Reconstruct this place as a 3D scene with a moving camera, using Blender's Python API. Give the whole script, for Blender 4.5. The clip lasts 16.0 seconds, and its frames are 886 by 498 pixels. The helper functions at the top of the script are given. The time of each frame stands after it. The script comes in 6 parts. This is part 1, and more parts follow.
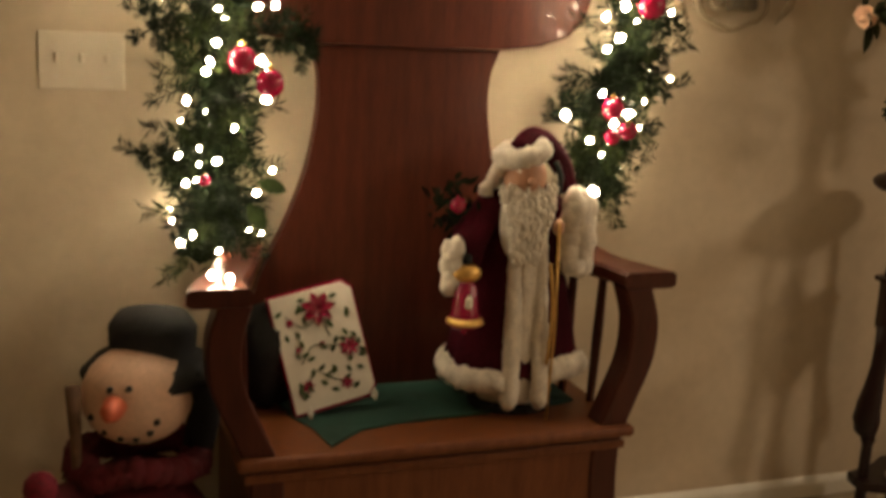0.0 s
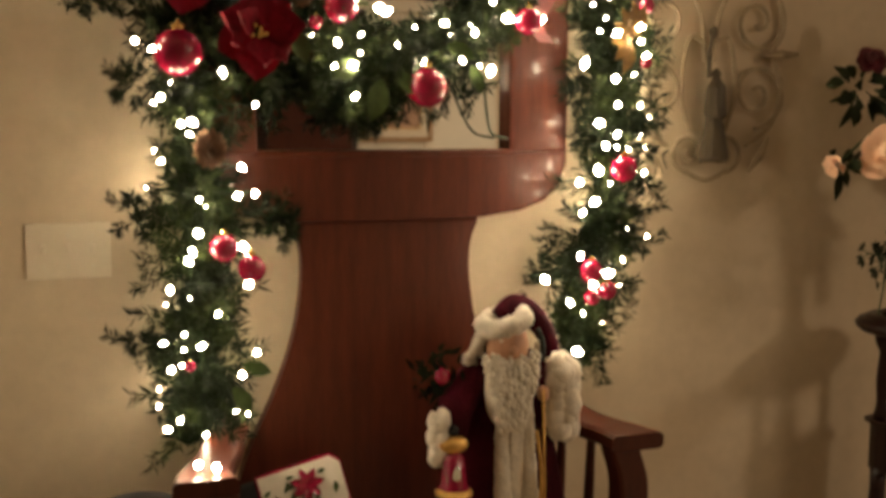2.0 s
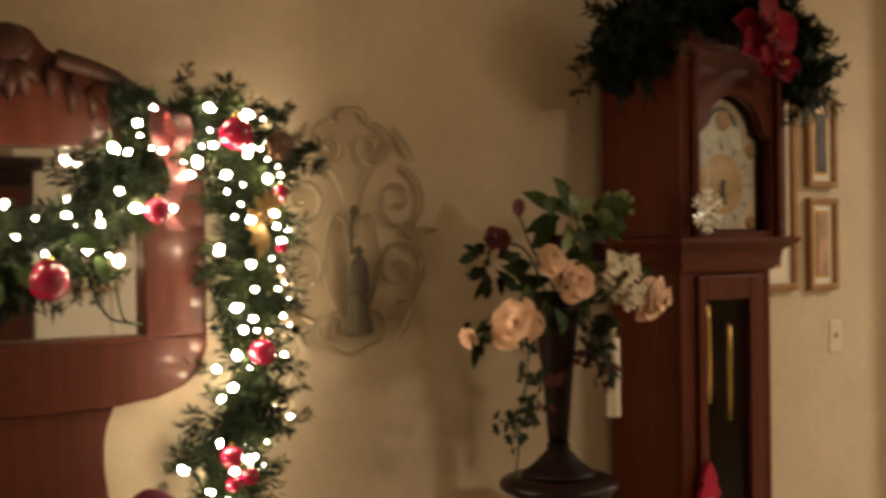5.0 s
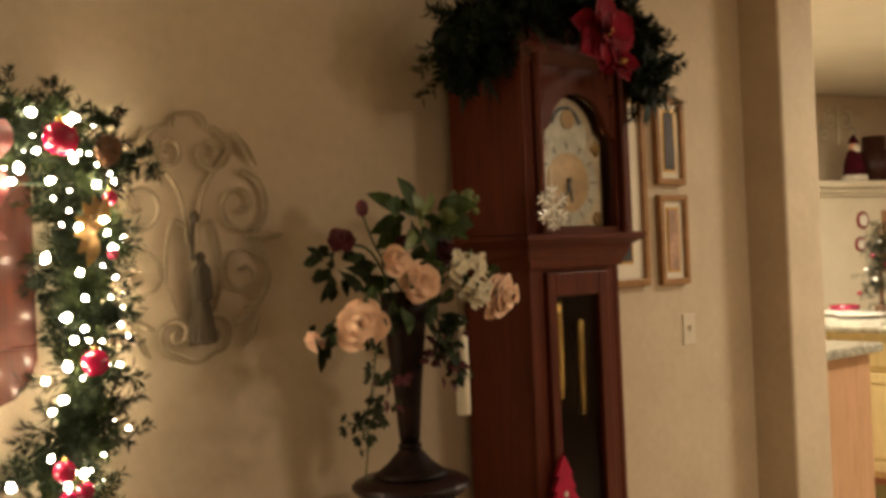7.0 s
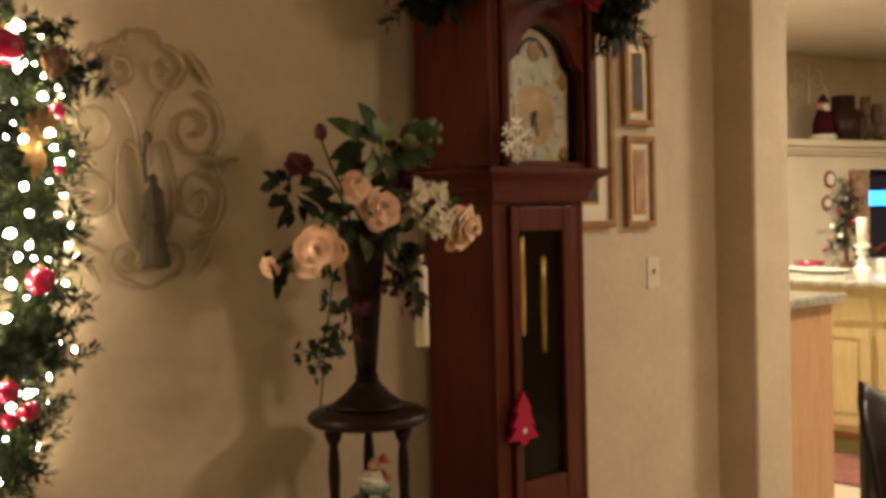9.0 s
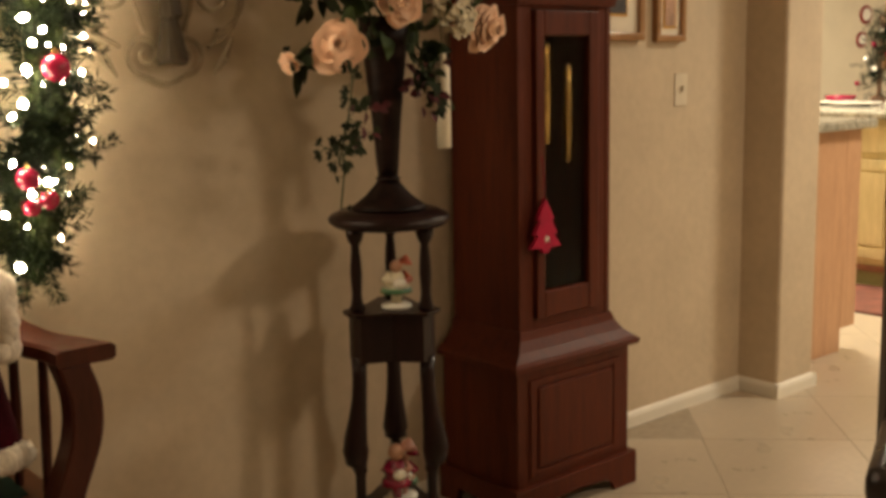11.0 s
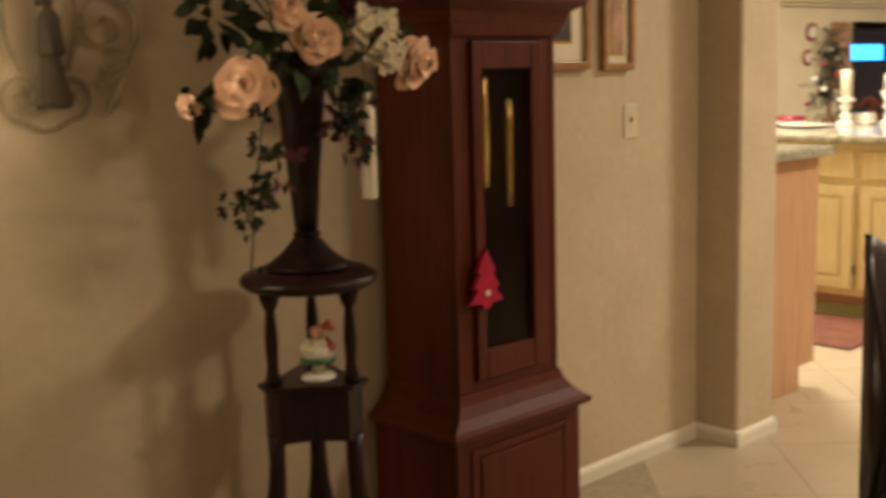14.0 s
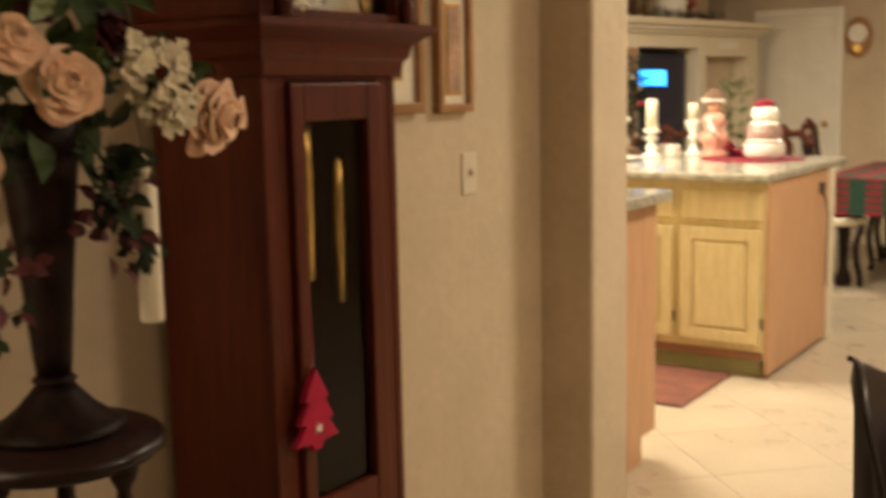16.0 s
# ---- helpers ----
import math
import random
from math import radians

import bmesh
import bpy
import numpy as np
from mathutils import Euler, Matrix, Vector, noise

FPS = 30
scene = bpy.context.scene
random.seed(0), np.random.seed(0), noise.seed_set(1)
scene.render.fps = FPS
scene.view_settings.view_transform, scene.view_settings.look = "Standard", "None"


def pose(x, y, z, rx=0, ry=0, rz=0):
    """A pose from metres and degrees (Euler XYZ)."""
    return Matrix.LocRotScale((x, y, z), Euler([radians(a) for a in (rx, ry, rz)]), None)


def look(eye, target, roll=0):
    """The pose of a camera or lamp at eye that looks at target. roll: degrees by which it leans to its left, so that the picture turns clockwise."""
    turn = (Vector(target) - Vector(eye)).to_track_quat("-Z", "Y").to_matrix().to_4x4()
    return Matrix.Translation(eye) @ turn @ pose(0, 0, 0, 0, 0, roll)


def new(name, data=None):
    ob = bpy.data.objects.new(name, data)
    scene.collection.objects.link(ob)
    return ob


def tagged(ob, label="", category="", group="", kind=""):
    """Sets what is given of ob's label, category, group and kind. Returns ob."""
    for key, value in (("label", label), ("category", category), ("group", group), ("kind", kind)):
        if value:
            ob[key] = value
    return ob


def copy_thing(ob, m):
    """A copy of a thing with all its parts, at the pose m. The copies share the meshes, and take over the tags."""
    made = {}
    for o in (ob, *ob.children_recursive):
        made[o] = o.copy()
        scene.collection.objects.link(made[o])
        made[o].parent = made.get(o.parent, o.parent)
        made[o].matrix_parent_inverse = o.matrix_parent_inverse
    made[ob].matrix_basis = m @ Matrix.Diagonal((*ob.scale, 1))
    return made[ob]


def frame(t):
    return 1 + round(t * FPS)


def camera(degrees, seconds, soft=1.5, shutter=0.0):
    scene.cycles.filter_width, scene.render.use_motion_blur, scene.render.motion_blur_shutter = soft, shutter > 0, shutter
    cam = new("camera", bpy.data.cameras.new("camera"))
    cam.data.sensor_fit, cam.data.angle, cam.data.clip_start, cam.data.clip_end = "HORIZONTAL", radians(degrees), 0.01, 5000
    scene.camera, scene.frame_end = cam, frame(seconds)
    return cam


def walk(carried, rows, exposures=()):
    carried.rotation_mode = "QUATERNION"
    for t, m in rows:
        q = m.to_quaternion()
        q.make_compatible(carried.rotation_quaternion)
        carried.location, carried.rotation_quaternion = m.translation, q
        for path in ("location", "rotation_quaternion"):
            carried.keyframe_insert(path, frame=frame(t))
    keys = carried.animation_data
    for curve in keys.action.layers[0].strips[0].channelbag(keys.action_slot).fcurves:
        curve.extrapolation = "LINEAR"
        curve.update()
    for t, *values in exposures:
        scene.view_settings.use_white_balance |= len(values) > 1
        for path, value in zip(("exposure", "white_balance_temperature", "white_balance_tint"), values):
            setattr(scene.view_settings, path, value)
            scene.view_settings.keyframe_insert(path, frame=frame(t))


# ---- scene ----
cam = camera(44.1, 16.0, soft=3.8, shutter=0.5)
PATH = [
    (0, (-0.808, -2.248, 1.215), (-0.179, -0.559, 0.837), 2.7),
    (0.5, (-0.795, -2.228, 1.248), (-0.144, -0.539, 0.915), 2.7),
    (1, (-0.788, -2.243, 1.271), (-0.196, -0.527, 0.963), 2.6),
    (1.5, (-0.782, -2.251, 1.348), (-0.178, -0.539, 1.051), 1.1),
    (2, (-0.775, -2.265, 1.363), (-0.146, -0.549, 1.148), 0.2),
    (2.5, (-0.776, -2.277, 1.393), (-0.198, -0.538, 1.225), -0.2),
    (3, (-0.772, -2.284, 1.426), (-0.207, -0.536, 1.331), -0.5),
    (3.5, (-0.770, -2.287, 1.463), (-0.158, -0.552, 1.434), 0.4),
    (4, (-0.736, -2.303, 1.501), (-0.028, -0.604, 1.489), 0.8),
    (4.5, (-0.680, -2.329, 1.512), (0.234, -0.733, 1.504), 0.2),
    (5, (-0.625, -2.350, 1.483), (0.423, -0.837, 1.478), -0.7),
    (7.5, (-0.517, -2.418, 1.445), (0.684, -1.023, 1.449), -2.6),
    (8, (-0.499, -2.421, 1.427), (0.711, -1.035, 1.404), -2.6),
    (8.5, (-0.480, -2.401, 1.392), (0.757, -1.040, 1.372), -1.9),
    (9, (-0.477, -2.381, 1.371), (0.752, -1.012, 1.316), -1.4),
    (9.5, (-0.476, -2.388, 1.335), (0.735, -1.007, 1.216), -1.0),
    (10, (-0.477, -2.379, 1.300), (0.725, -1.004, 1.078), -0.6),
    (10.2, (-0.476, -2.377, 1.288), (0.719, -1.003, 1.025), -0.7),
    (12.5, (-0.349, -2.343, 1.213), (0.813, -0.953, 0.892), -1.8),
    (13, (-0.281, -2.339, 1.217), (0.828, -0.898, 0.932), -1.6),
    (13.5, (-0.247, -2.282, 1.259), (0.862, -0.844, 0.958), -1.1),
    (14, (-0.224, -2.163, 1.300), (1.022, -0.839, 1.020), -1.6),
    (14.5, (-0.183, -2.001, 1.344), (1.174, -0.796, 1.042), -2.9),
    (15, (-0.037, -1.884, 1.373), (1.356, -0.706, 1.139), -1.6),
    (15.5, (0.121, -1.760, 1.374), (1.518, -0.581, 1.164), -0.7),
    (16, (0.229, -1.575, 1.375), (1.731, -0.546, 1.110), -1.2),
]
walk(cam, [(t, look(eye, target, roll)) for t, eye, target, roll in PATH], [(0, -0.05), (3, -0.08), (5, -0.06), (8.5, 0.0), (12.5, 0.0), (15, 0.0), (16, 0.07)])

# ---- light ----
world = bpy.data.worlds.new("world")
scene.world = world
world.use_nodes = True
world.node_tree.nodes["Background"].inputs[0].default_value = (0.9, 0.6, 0.35, 1)
world.node_tree.nodes["Background"].inputs[1].default_value = 0.02


def lamp(name, place, target, size, watts, colour, shape="DISK"):
    data = bpy.data.lights.new(name, "AREA")
    data.shape, data.size, data.energy, data.color = shape, size, watts, colour
    ob = new(name, data)
    ob.matrix_world = look(place, target)
    return ob


WARM = (1.0, 0.795, 0.575)
lamp("dining_light", (2.45, -2.75, 2.1), (2.2, -2.3, 0.0), 0.34, 22, WARM)
lamp("room_light", (1.6, -3.6, 2.68), (1.5, -3.0, 0.0), 0.5, 6.5, WARM)
lamp("kitchen_light", (5.0, 1.2, 2.68), (5.0, 1.2, 0.0), 0.9, 140, (1.0, 0.865, 0.66))
lamp("nook_light", (7.8, -0.8, 2.68), (7.8, -0.8, 0.0), 0.7, 75, (1.0, 0.865, 0.66))
lamp("passage_light", (4.4, -1.5, 2.68), (4.4, -1.5, 0.0), 0.5, 62, (1.0, 0.865, 0.66))


# ---- materials ----
def mat(name, colour, rough=0.5, metal=0.0, vary=0.15, scale=12.0, bump=0.0, fine=80.0, stretch=(1, 1, 1), emit=0.0, coat=0.0, sheen=0.0, alt=None, spec=0.5):
    """A procedural surface: two scales of noise in the colour and the roughness, fine relief."""
    m = bpy.data.materials.new(name)
    m.use_nodes = True
    t = m.node_tree
    n, l = t.nodes, t.links
    b = n["Principled BSDF"]
    co = n.new("ShaderNodeTexCoord")
    mp = n.new("ShaderNodeMapping")
    mp.inputs["Scale"].default_value = stretch
    l.new(co.outputs["Object"], mp.inputs[0])
    big = n.new("ShaderNodeTexNoise")
    big.inputs["Scale"].default_value, big.inputs["Detail"].default_value = scale, 5
    small = n.new("ShaderNodeTexNoise")
    small.inputs["Scale"].default_value, small.inputs["Detail"].default_value = fine, 3
    l.new(mp.outputs[0], big.inputs["Vector"]), l.new(mp.outputs[0], small.inputs["Vector"])
    mix = n.new("ShaderNodeMix")
    mix.data_type = "FLOAT"
    mix.inputs[0].default_value = 0.4
    l.new(big.outputs[0], mix.inputs[2]), l.new(small.outputs[0], mix.inputs[3])
    ramp = n.new("ShaderNodeValToRGB")
    lo = [c * (1 - vary * 1.6) for c in colour]
    hi = list(alt) if alt else [min(1, c * (1 + vary * 1.6)) for c in colour]
    ramp.color_ramp.elements[0].position, ramp.color_ramp.elements[1].position = 0.3, 0.7
    ramp.color_ramp.elements[0].color, ramp.color_ramp.elements[1].color = (*lo, 1), (*hi, 1)
    l.new(mix.outputs[0], ramp.inputs[0])
    l.new(ramp.outputs[0], b.inputs["Base Color"])
    b.inputs["Metallic"].default_value, b.inputs["Specular IOR Level"].default_value = metal, spec
    rr = n.new("ShaderNodeMapRange")
    rr.inputs[3].default_value, rr.inputs[4].default_value = max(0.02, rough - min(0.12, rough * 0.5)), min(1, rough + min(0.12, rough))
    l.new(big.outputs[0], rr.inputs[0]), l.new(rr.outputs[0], b.inputs["Roughness"])
    b.inputs["Coat Weight"].default_value, b.inputs["Sheen Weight"].default_value = coat, sheen
    if bump:
        bp = n.new("ShaderNodeBump")
        bp.inputs["Strength"].default_value, bp.inputs["Distance"].default_value = bump, 0.004
        l.new(mix.outputs[0], bp.inputs["Height"]), l.new(bp.outputs[0], b.inputs["Normal"])
    if emit:
        b.inputs["Emission Color"].default_value = (*colour, 1)
        b.inputs["Emission Strength"].default_value = emit
    return m


def wood(name, dark, light, rough=0.40, along=(14, 14, 1.2), coat=0.08):
    m = mat(name, dark, rough, vary=0.1, scale=3.5, fine=22, bump=0.06, stretch=along, coat=coat, alt=light, spec=0.22)
    return m


def relief(m, scale, strength, distance):
    """Hand-trowelled unevenness under the fine relief of a material."""
    t = m.node_tree
    wide = t.nodes.new("ShaderNodeTexNoise")
    wide.inputs["Scale"].default_value, wide.inputs["Detail"].default_value, wide.inputs["Distortion"].default_value = scale, 2, 1.4
    t.links.new(t.nodes["Texture Coordinate"].outputs["Object"], wide.inputs["Vector"])
    bp = t.nodes.new("ShaderNodeBump")
    bp.inputs["Strength"].default_value, bp.inputs["Distance"].default_value = strength, distance
    t.links.new(wide.outputs[0], bp.inputs["Height"]), t.links.new(bp.outputs[0], t.nodes["Bump"].inputs["Normal"])


WALL = mat("wall_paint", (0.56, 0.455, 0.32), 0.75, vary=0.07, scale=4.5, bump=0.25, fine=30)
relief(WALL, 5.0, 0.18, 0.02)
CEIL = mat("ceiling_paint", (0.72, 0.66, 0.55), 0.9, vary=0.04, scale=3, bump=0.2, fine=60)
WHITE = mat("white_trim", (0.78, 0.73, 0.62), 0.4, vary=0.04, scale=6, bump=0.05)
CREAM = mat("cream_paint", (0.70, 0.62, 0.46), 0.5, vary=0.05, scale=5, bump=0.05)
TILE = mat("floor_tile", (0.45, 0.372, 0.272), 0.3, vary=0.09, scale=3, bump=0.08, fine=45)
GROUT = mat("grout", (0.36, 0.295, 0.21), 0.9, vary=0.12, scale=30, bump=0.3)
OLDGOLD = mat("old_gold", (0.30, 0.17, 0.05), 0.5, metal=0.3, vary=0.3, scale=20)
MAHOG = wood("mahogany", (0.042, 0.0085, 0.0045), (0.080, 0.018, 0.008), 0.42)
CHERRY = wood("cherry", (0.070, 0.0120, 0.0052), (0.132, 0.027, 0.0098), 0.48, coat=0.0)
# lamplight on the seat front is put into this lighter wood colour
SEATLIT = wood("seat_wood_lit", (0.12, 0.036, 0.013), (0.19, 0.064, 0.022), 0.45)
DIALRING = mat("dial_ring", (0.42, 0.37, 0.29), 0.45, vary=0.15, scale=20)
DIALMID = mat("dial_middle", (0.36, 0.22, 0.10), 0.5, vary=0.3, scale=18)
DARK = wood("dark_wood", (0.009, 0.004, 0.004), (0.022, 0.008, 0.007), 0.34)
MAPLE = wood("maple", (0.66, 0.53, 0.27), (0.73, 0.60, 0.33), 0.42, along=(10, 10, 1.5))
PANEL = wood("orange_panel", (0.52, 0.29, 0.16), (0.62, 0.37, 0.21), 0.5, along=(9, 9, 1.0), coat=0.05)
CARVED = wood("carved_dark", (0.030, 0.010, 0.007), (0.060, 0.020, 0.012), 0.4)
GRANITE = mat("granite", (0.36, 0.34, 0.27), 0.16, vary=0.42, scale=26, fine=110, coat=0.3)
LEATHER = mat("leather", (0.018, 0.010, 0.009), 0.30, vary=0.25, scale=8, bump=0.3, fine=220)
IRON = mat("grey_iron", (0.30, 0.235, 0.15), 0.7, metal=0.0, vary=0.2, scale=30, bump=0.2)
BRASS = mat("brass", (0.75, 0.50, 0.18), 0.22, metal=1.0, vary=0.1, scale=10)
SILVER = mat("silvered", (0.66, 0.61, 0.50), 0.35, metal=0.6, vary=0.1, scale=14)
BLACK = mat("black_void", (0.012, 0.012, 0.012), 0.5, vary=0.2, scale=10)
BRONZE = mat("bronze_vase", (0.013, 0.0055, 0.004), 0.5, vary=0.55, scale=14, bump=0.35, fine=60, spec=0.12)
PLATE = mat("switch_plate", (0.66, 0.58, 0.45), 0.35, vary=0.03, scale=5)
CLOTHG = mat("green_felt", (0.008, 0.042, 0.028), 0.95, vary=0.3, scale=14, bump=0.4, fine=160)
VELVET = mat("burgundy_velvet", (0.050, 0.003, 0.009), 0.9, vary=0.4, scale=14, bump=0.25, fine=120, spec=0.15)
FUR = mat("white_fur", (0.72, 0.65, 0.54), 0.95, vary=0.16, scale=40, bump=0.6, fine=150)
BEARD = mat("white_curls", (0.80, 0.74, 0.63), 0.85, vary=0.1, scale=45, bump=0.35, fine=120)
SKIN = mat("doll_face", (0.55, 0.30, 0.19), 0.6, vary=0.12, scale=20)
RED = mat("red_gloss", (0.25, 0.003, 0.032), 0.16, vary=0.12, scale=8, coat=0.4)
REDCLOTH = mat("red_cloth", (0.20, 0.0025, 0.020), 0.85, vary=0.4, scale=16, bump=0.35, fine=140, sheen=0.05)
MAROON = mat("maroon_cloth", (0.10, 0.006, 0.012), 0.9, vary=0.35, scale=18, bump=0.4, fine=140)
ORANGE = mat("orange_paint", (0.52, 0.11, 0.05), 0.5, vary=0.15, scale=20)
GOLD = mat("gold_trim", (0.70, 0.42, 0.12), 0.35, metal=0.6, vary=0.2, scale=30)
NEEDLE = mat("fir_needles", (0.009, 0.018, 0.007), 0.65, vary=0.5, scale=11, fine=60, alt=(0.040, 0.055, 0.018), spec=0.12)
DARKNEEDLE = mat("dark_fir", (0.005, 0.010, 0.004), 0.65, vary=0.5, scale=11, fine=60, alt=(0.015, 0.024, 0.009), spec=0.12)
STEM = mat("stem_green", (0.035, 0.060, 0.020), 0.7, vary=0.3, scale=30)
LEAF = mat("leaf_green", (0.045, 0.070, 0.020), 0.65, vary=0.45, scale=16, fine=70, spec=0.2)
DARKLEAF = mat("dark_frond", (0.012, 0.020, 0.010), 0.6, vary=0.5, scale=14, spec=0.2)
PALELEAF = mat("pale_leaf", (0.16, 0.20, 0.07), 0.55, vary=0.35, scale=16)
IVYM = mat("ivy_dark", (0.020, 0.028, 0.011), 0.7, vary=0.5, scale=20, spec=0.15)
PEACH = mat("peach_petal", (0.88, 0.585, 0.40), 0.7, vary=0.06, scale=12, fine=50, bump=0.15, sheen=0.3)
LETTERING = mat("bronze_lettering", (0.27, 0.185, 0.085), 0.5, vary=0.2, scale=20)
POINS = mat("poinsettia_velvet", (0.22, 0.002, 0.017), 0.7, vary=0.3, scale=25, fine=90, bump=0.2, sheen=0.05, spec=0.2)
PETALW = mat("cream_petal", (0.72, 0.64, 0.46), 0.75, vary=0.15, scale=20)
PLUM = mat("plum_petal", (0.075, 0.004, 0.009), 0.65, vary=0.3, scale=20)
CONE = mat("pine_cone", (0.14, 0.075, 0.04), 0.75, vary=0.3, scale=30, bump=0.4)
WAX = mat("candle_wax", (0.78, 0.70, 0.54), 0.45, vary=0.04, scale=9)
CERAM = mat("white_ceramic", (0.80, 0.76, 0.66), 0.2, vary=0.05, scale=10, coat=0.3)
BULB = mat("bulb_glow", (1.0, 0.80, 0.52), 0.3, vary=0.0, emit=235)
WIRE = mat("green_wire", (0.015, 0.03, 0.015), 0.6, vary=0.2, scale=20)
SCREEN = mat("tv_glow", (0.03, 0.32, 1.0), 0.4, vary=0.2, scale=6, emit=5)
PAPER = mat("cream_mat", (0.78, 0.70, 0.56), 0.85, vary=0.04, scale=10)
PRINT = mat("print_warm", (0.42, 0.26, 0.18), 0.8, vary=0.5, scale=9)
PRINTD = mat("print_dark", (0.06, 0.05, 0.05), 0.6, vary=0.6, scale=7)
OAK = wood("oak_frame", (0.30, 0.15, 0.06), (0.42, 0.23, 0.10), 0.45, along=(6, 6, 6), coat=0.1)
RUGM = mat("rug_wool", (0.16, 0.055, 0.035), 0.95, vary=0.35, scale=12, bump=0.6, fine=140)
GREENSILL = mat("toe_green", (0.40, 0.40, 0.21), 0.7, vary=0.12, scale=8)
PLAIDR = mat("plaid_red", (0.24, 0.02, 0.03), 0.9, vary=0.2, scale=18, bump=0.3, fine=150)
PLAIDG = mat("plaid_green", (0.02, 0.06, 0.04), 0.9, vary=0.2, scale=18, bump=0.3, fine=150)
PLUSH = mat("snow_plush", (0.70, 0.47, 0.34), 0.9, vary=0.12, scale=14, bump=0.3, fine=120)
BLACKFELT = mat("black_felt", (0.010, 0.009, 0.009), 0.95, vary=0.4, scale=16, bump=0.4, fine=140)
STRIPE = mat("red_stripe", (0.24, 0.03, 0.03), 0.4, vary=0.15, scale=20)

mirror_glass = mat("mirror_silver", (0.82, 0.80, 0.76), 0.02, metal=1.0, vary=0.02, scale=4)
GLASS = bpy.data.materials.new("clear_glass")
GLASS.use_nodes = True
gb = GLASS.node_tree.nodes["Principled BSDF"]
gb.inputs["Base Color"].default_value, gb.inputs["Roughness"].default_value = (0.9, 0.92, 0.9, 1), 0.03
gb.inputs["Transmission Weight"].default_value, gb.inputs["IOR"].default_value = 1.0, 1.15


# ---- building helpers ----
def link(name, bm, material, parent=None, label="", smooth=False):
    me = bpy.data.meshes.new(name)
    bmesh.ops.recalc_face_normals(bm, faces=bm.faces)
    bm.to_mesh(me)
    bm.free()
    for m in material if isinstance(material, (list, tuple)) else [material]:
        me.materials.append(m)
    if smooth:
        for p in me.polygons:
            p.use_smooth = True
    ob = new(name, me)
    if parent is not None:
        ob.parent = parent
    if label:
        ob["label"] = label
    return ob


def part(name, bm, material, parent, label="", smooth=False):
    return link(name, bm, material, parent, label, smooth)


def empty(name, place=(0, 0, 0), turn=0):
    ob = new(name)
    ob.matrix_basis = pose(*place, 0, 0, turn)
    return ob


def box(x0, x1, y0, y1, z0, z1, bevel=0.0, bm=None, index=0, m=None):
    own = bmesh.new()
    bmesh.ops.create_cube(own, size=1)
    for v in own.verts:
        v.co = Vector((x0 + (v.co.x + 0.5) * (x1 - x0), y0 + (v.co.y + 0.5) * (y1 - y0), z0 + (v.co.z + 0.5) * (z1 - z0)))
    if bevel:
        bmesh.ops.bevel(own, geom=own.edges[:], offset=bevel, segments=2, profile=0.5, affect="EDGES")
    return put(own, bm, index, m)


def put(own, bm=None, index=0, m=None):
    """Gives own, or adds it to bm, under a material slot and a pose."""
    if m is not None:
        own.transform(m)
    for f in own.faces:
        f.material_index = index
    if bm is None:
        return own
    me = bpy.data.meshes.new("tmp")
    own.to_mesh(me)
    own.free()
    bm.from_mesh(me)
    bpy.data.meshes.remove(me)
    return bm


def lathe(profile, segments=28, bm=None, index=0, m=None):
    """Turned shape from (radius, height) pairs."""
    own = bmesh.new()
    rings = []
    for r, z in profile:
        rings.append([own.verts.new((max(r, 1e-4) * math.cos(a), max(r, 1e-4) * math.sin(a), z)) for a in [math.tau * i / segments for i in range(segments)]])
    for a, b in zip(rings, rings[1:]):
        for i in range(segments):
            j = (i + 1) % segments
            own.faces.new((a[i], a[j], b[j], b[i]))
    own.faces.new(rings[0][::-1]), own.faces.new(rings[-1])
    return put(own, bm, index, m)


def prism(outline, y0, y1, bevel=0.0, bm=None, index=0, m=None):
    """An outline of (x, z) pairs made thick from y0 to y1."""
    own = bmesh.new()
    front = [own.verts.new((x, y0, z)) for x, z in outline]
    back = [own.verts.new((x, y1, z)) for x, z in outline]
    f = own.faces.new(front)
    own.faces.new(back[::-1])
    k = len(outline)
    for i in range(k):
        own.faces.new((front[i], back[i], back[(i + 1) % k], front[(i + 1) % k]))
    if bevel:
        bmesh.ops.bevel(own, geom=list(f.edges), offset=bevel, segments=2, profile=0.5, affect="EDGES")
    return put(own, bm, index, m)


def tube(points, radius, sides=8, bm=None, index=0, m=None, taper=None):
    """A round bar along points; taper gives the radius at each point."""
    own = bmesh.new()
    pts = [Vector(p) for p in points]
    rings = []
    up = Vector((0.13, 0.21, 1)).normalized()
    for i, p in enumerate(pts):
        d = (pts[min(i + 1, len(pts) - 1)] - pts[max(i - 1, 0)])
        d = d.normalized() if d.length > 1e-9 else Vector((0, 0, 1))
        a = d.cross(up)
        if a.length < 0.1:
            a = d.cross(Vector((1, 0.2, 0)))
        a.normalize()
        b = d.cross(a)
        r = taper[i] if taper else radius
        rings.append([own.verts.new(p + (a * math.cos(math.tau * k / sides) + b * math.sin(math.tau * k / sides)) * r) for k in range(sides)])
    for a, b in zip(rings, rings[1:]):
        for i in range(sides):
            own.faces.new((a[i], a[(i + 1) % sides], b[(i + 1) % sides], b[i]))
    own.faces.new(rings[0]), own.faces.new(rings[-1][::-1])
    return put(own, bm, index, m)


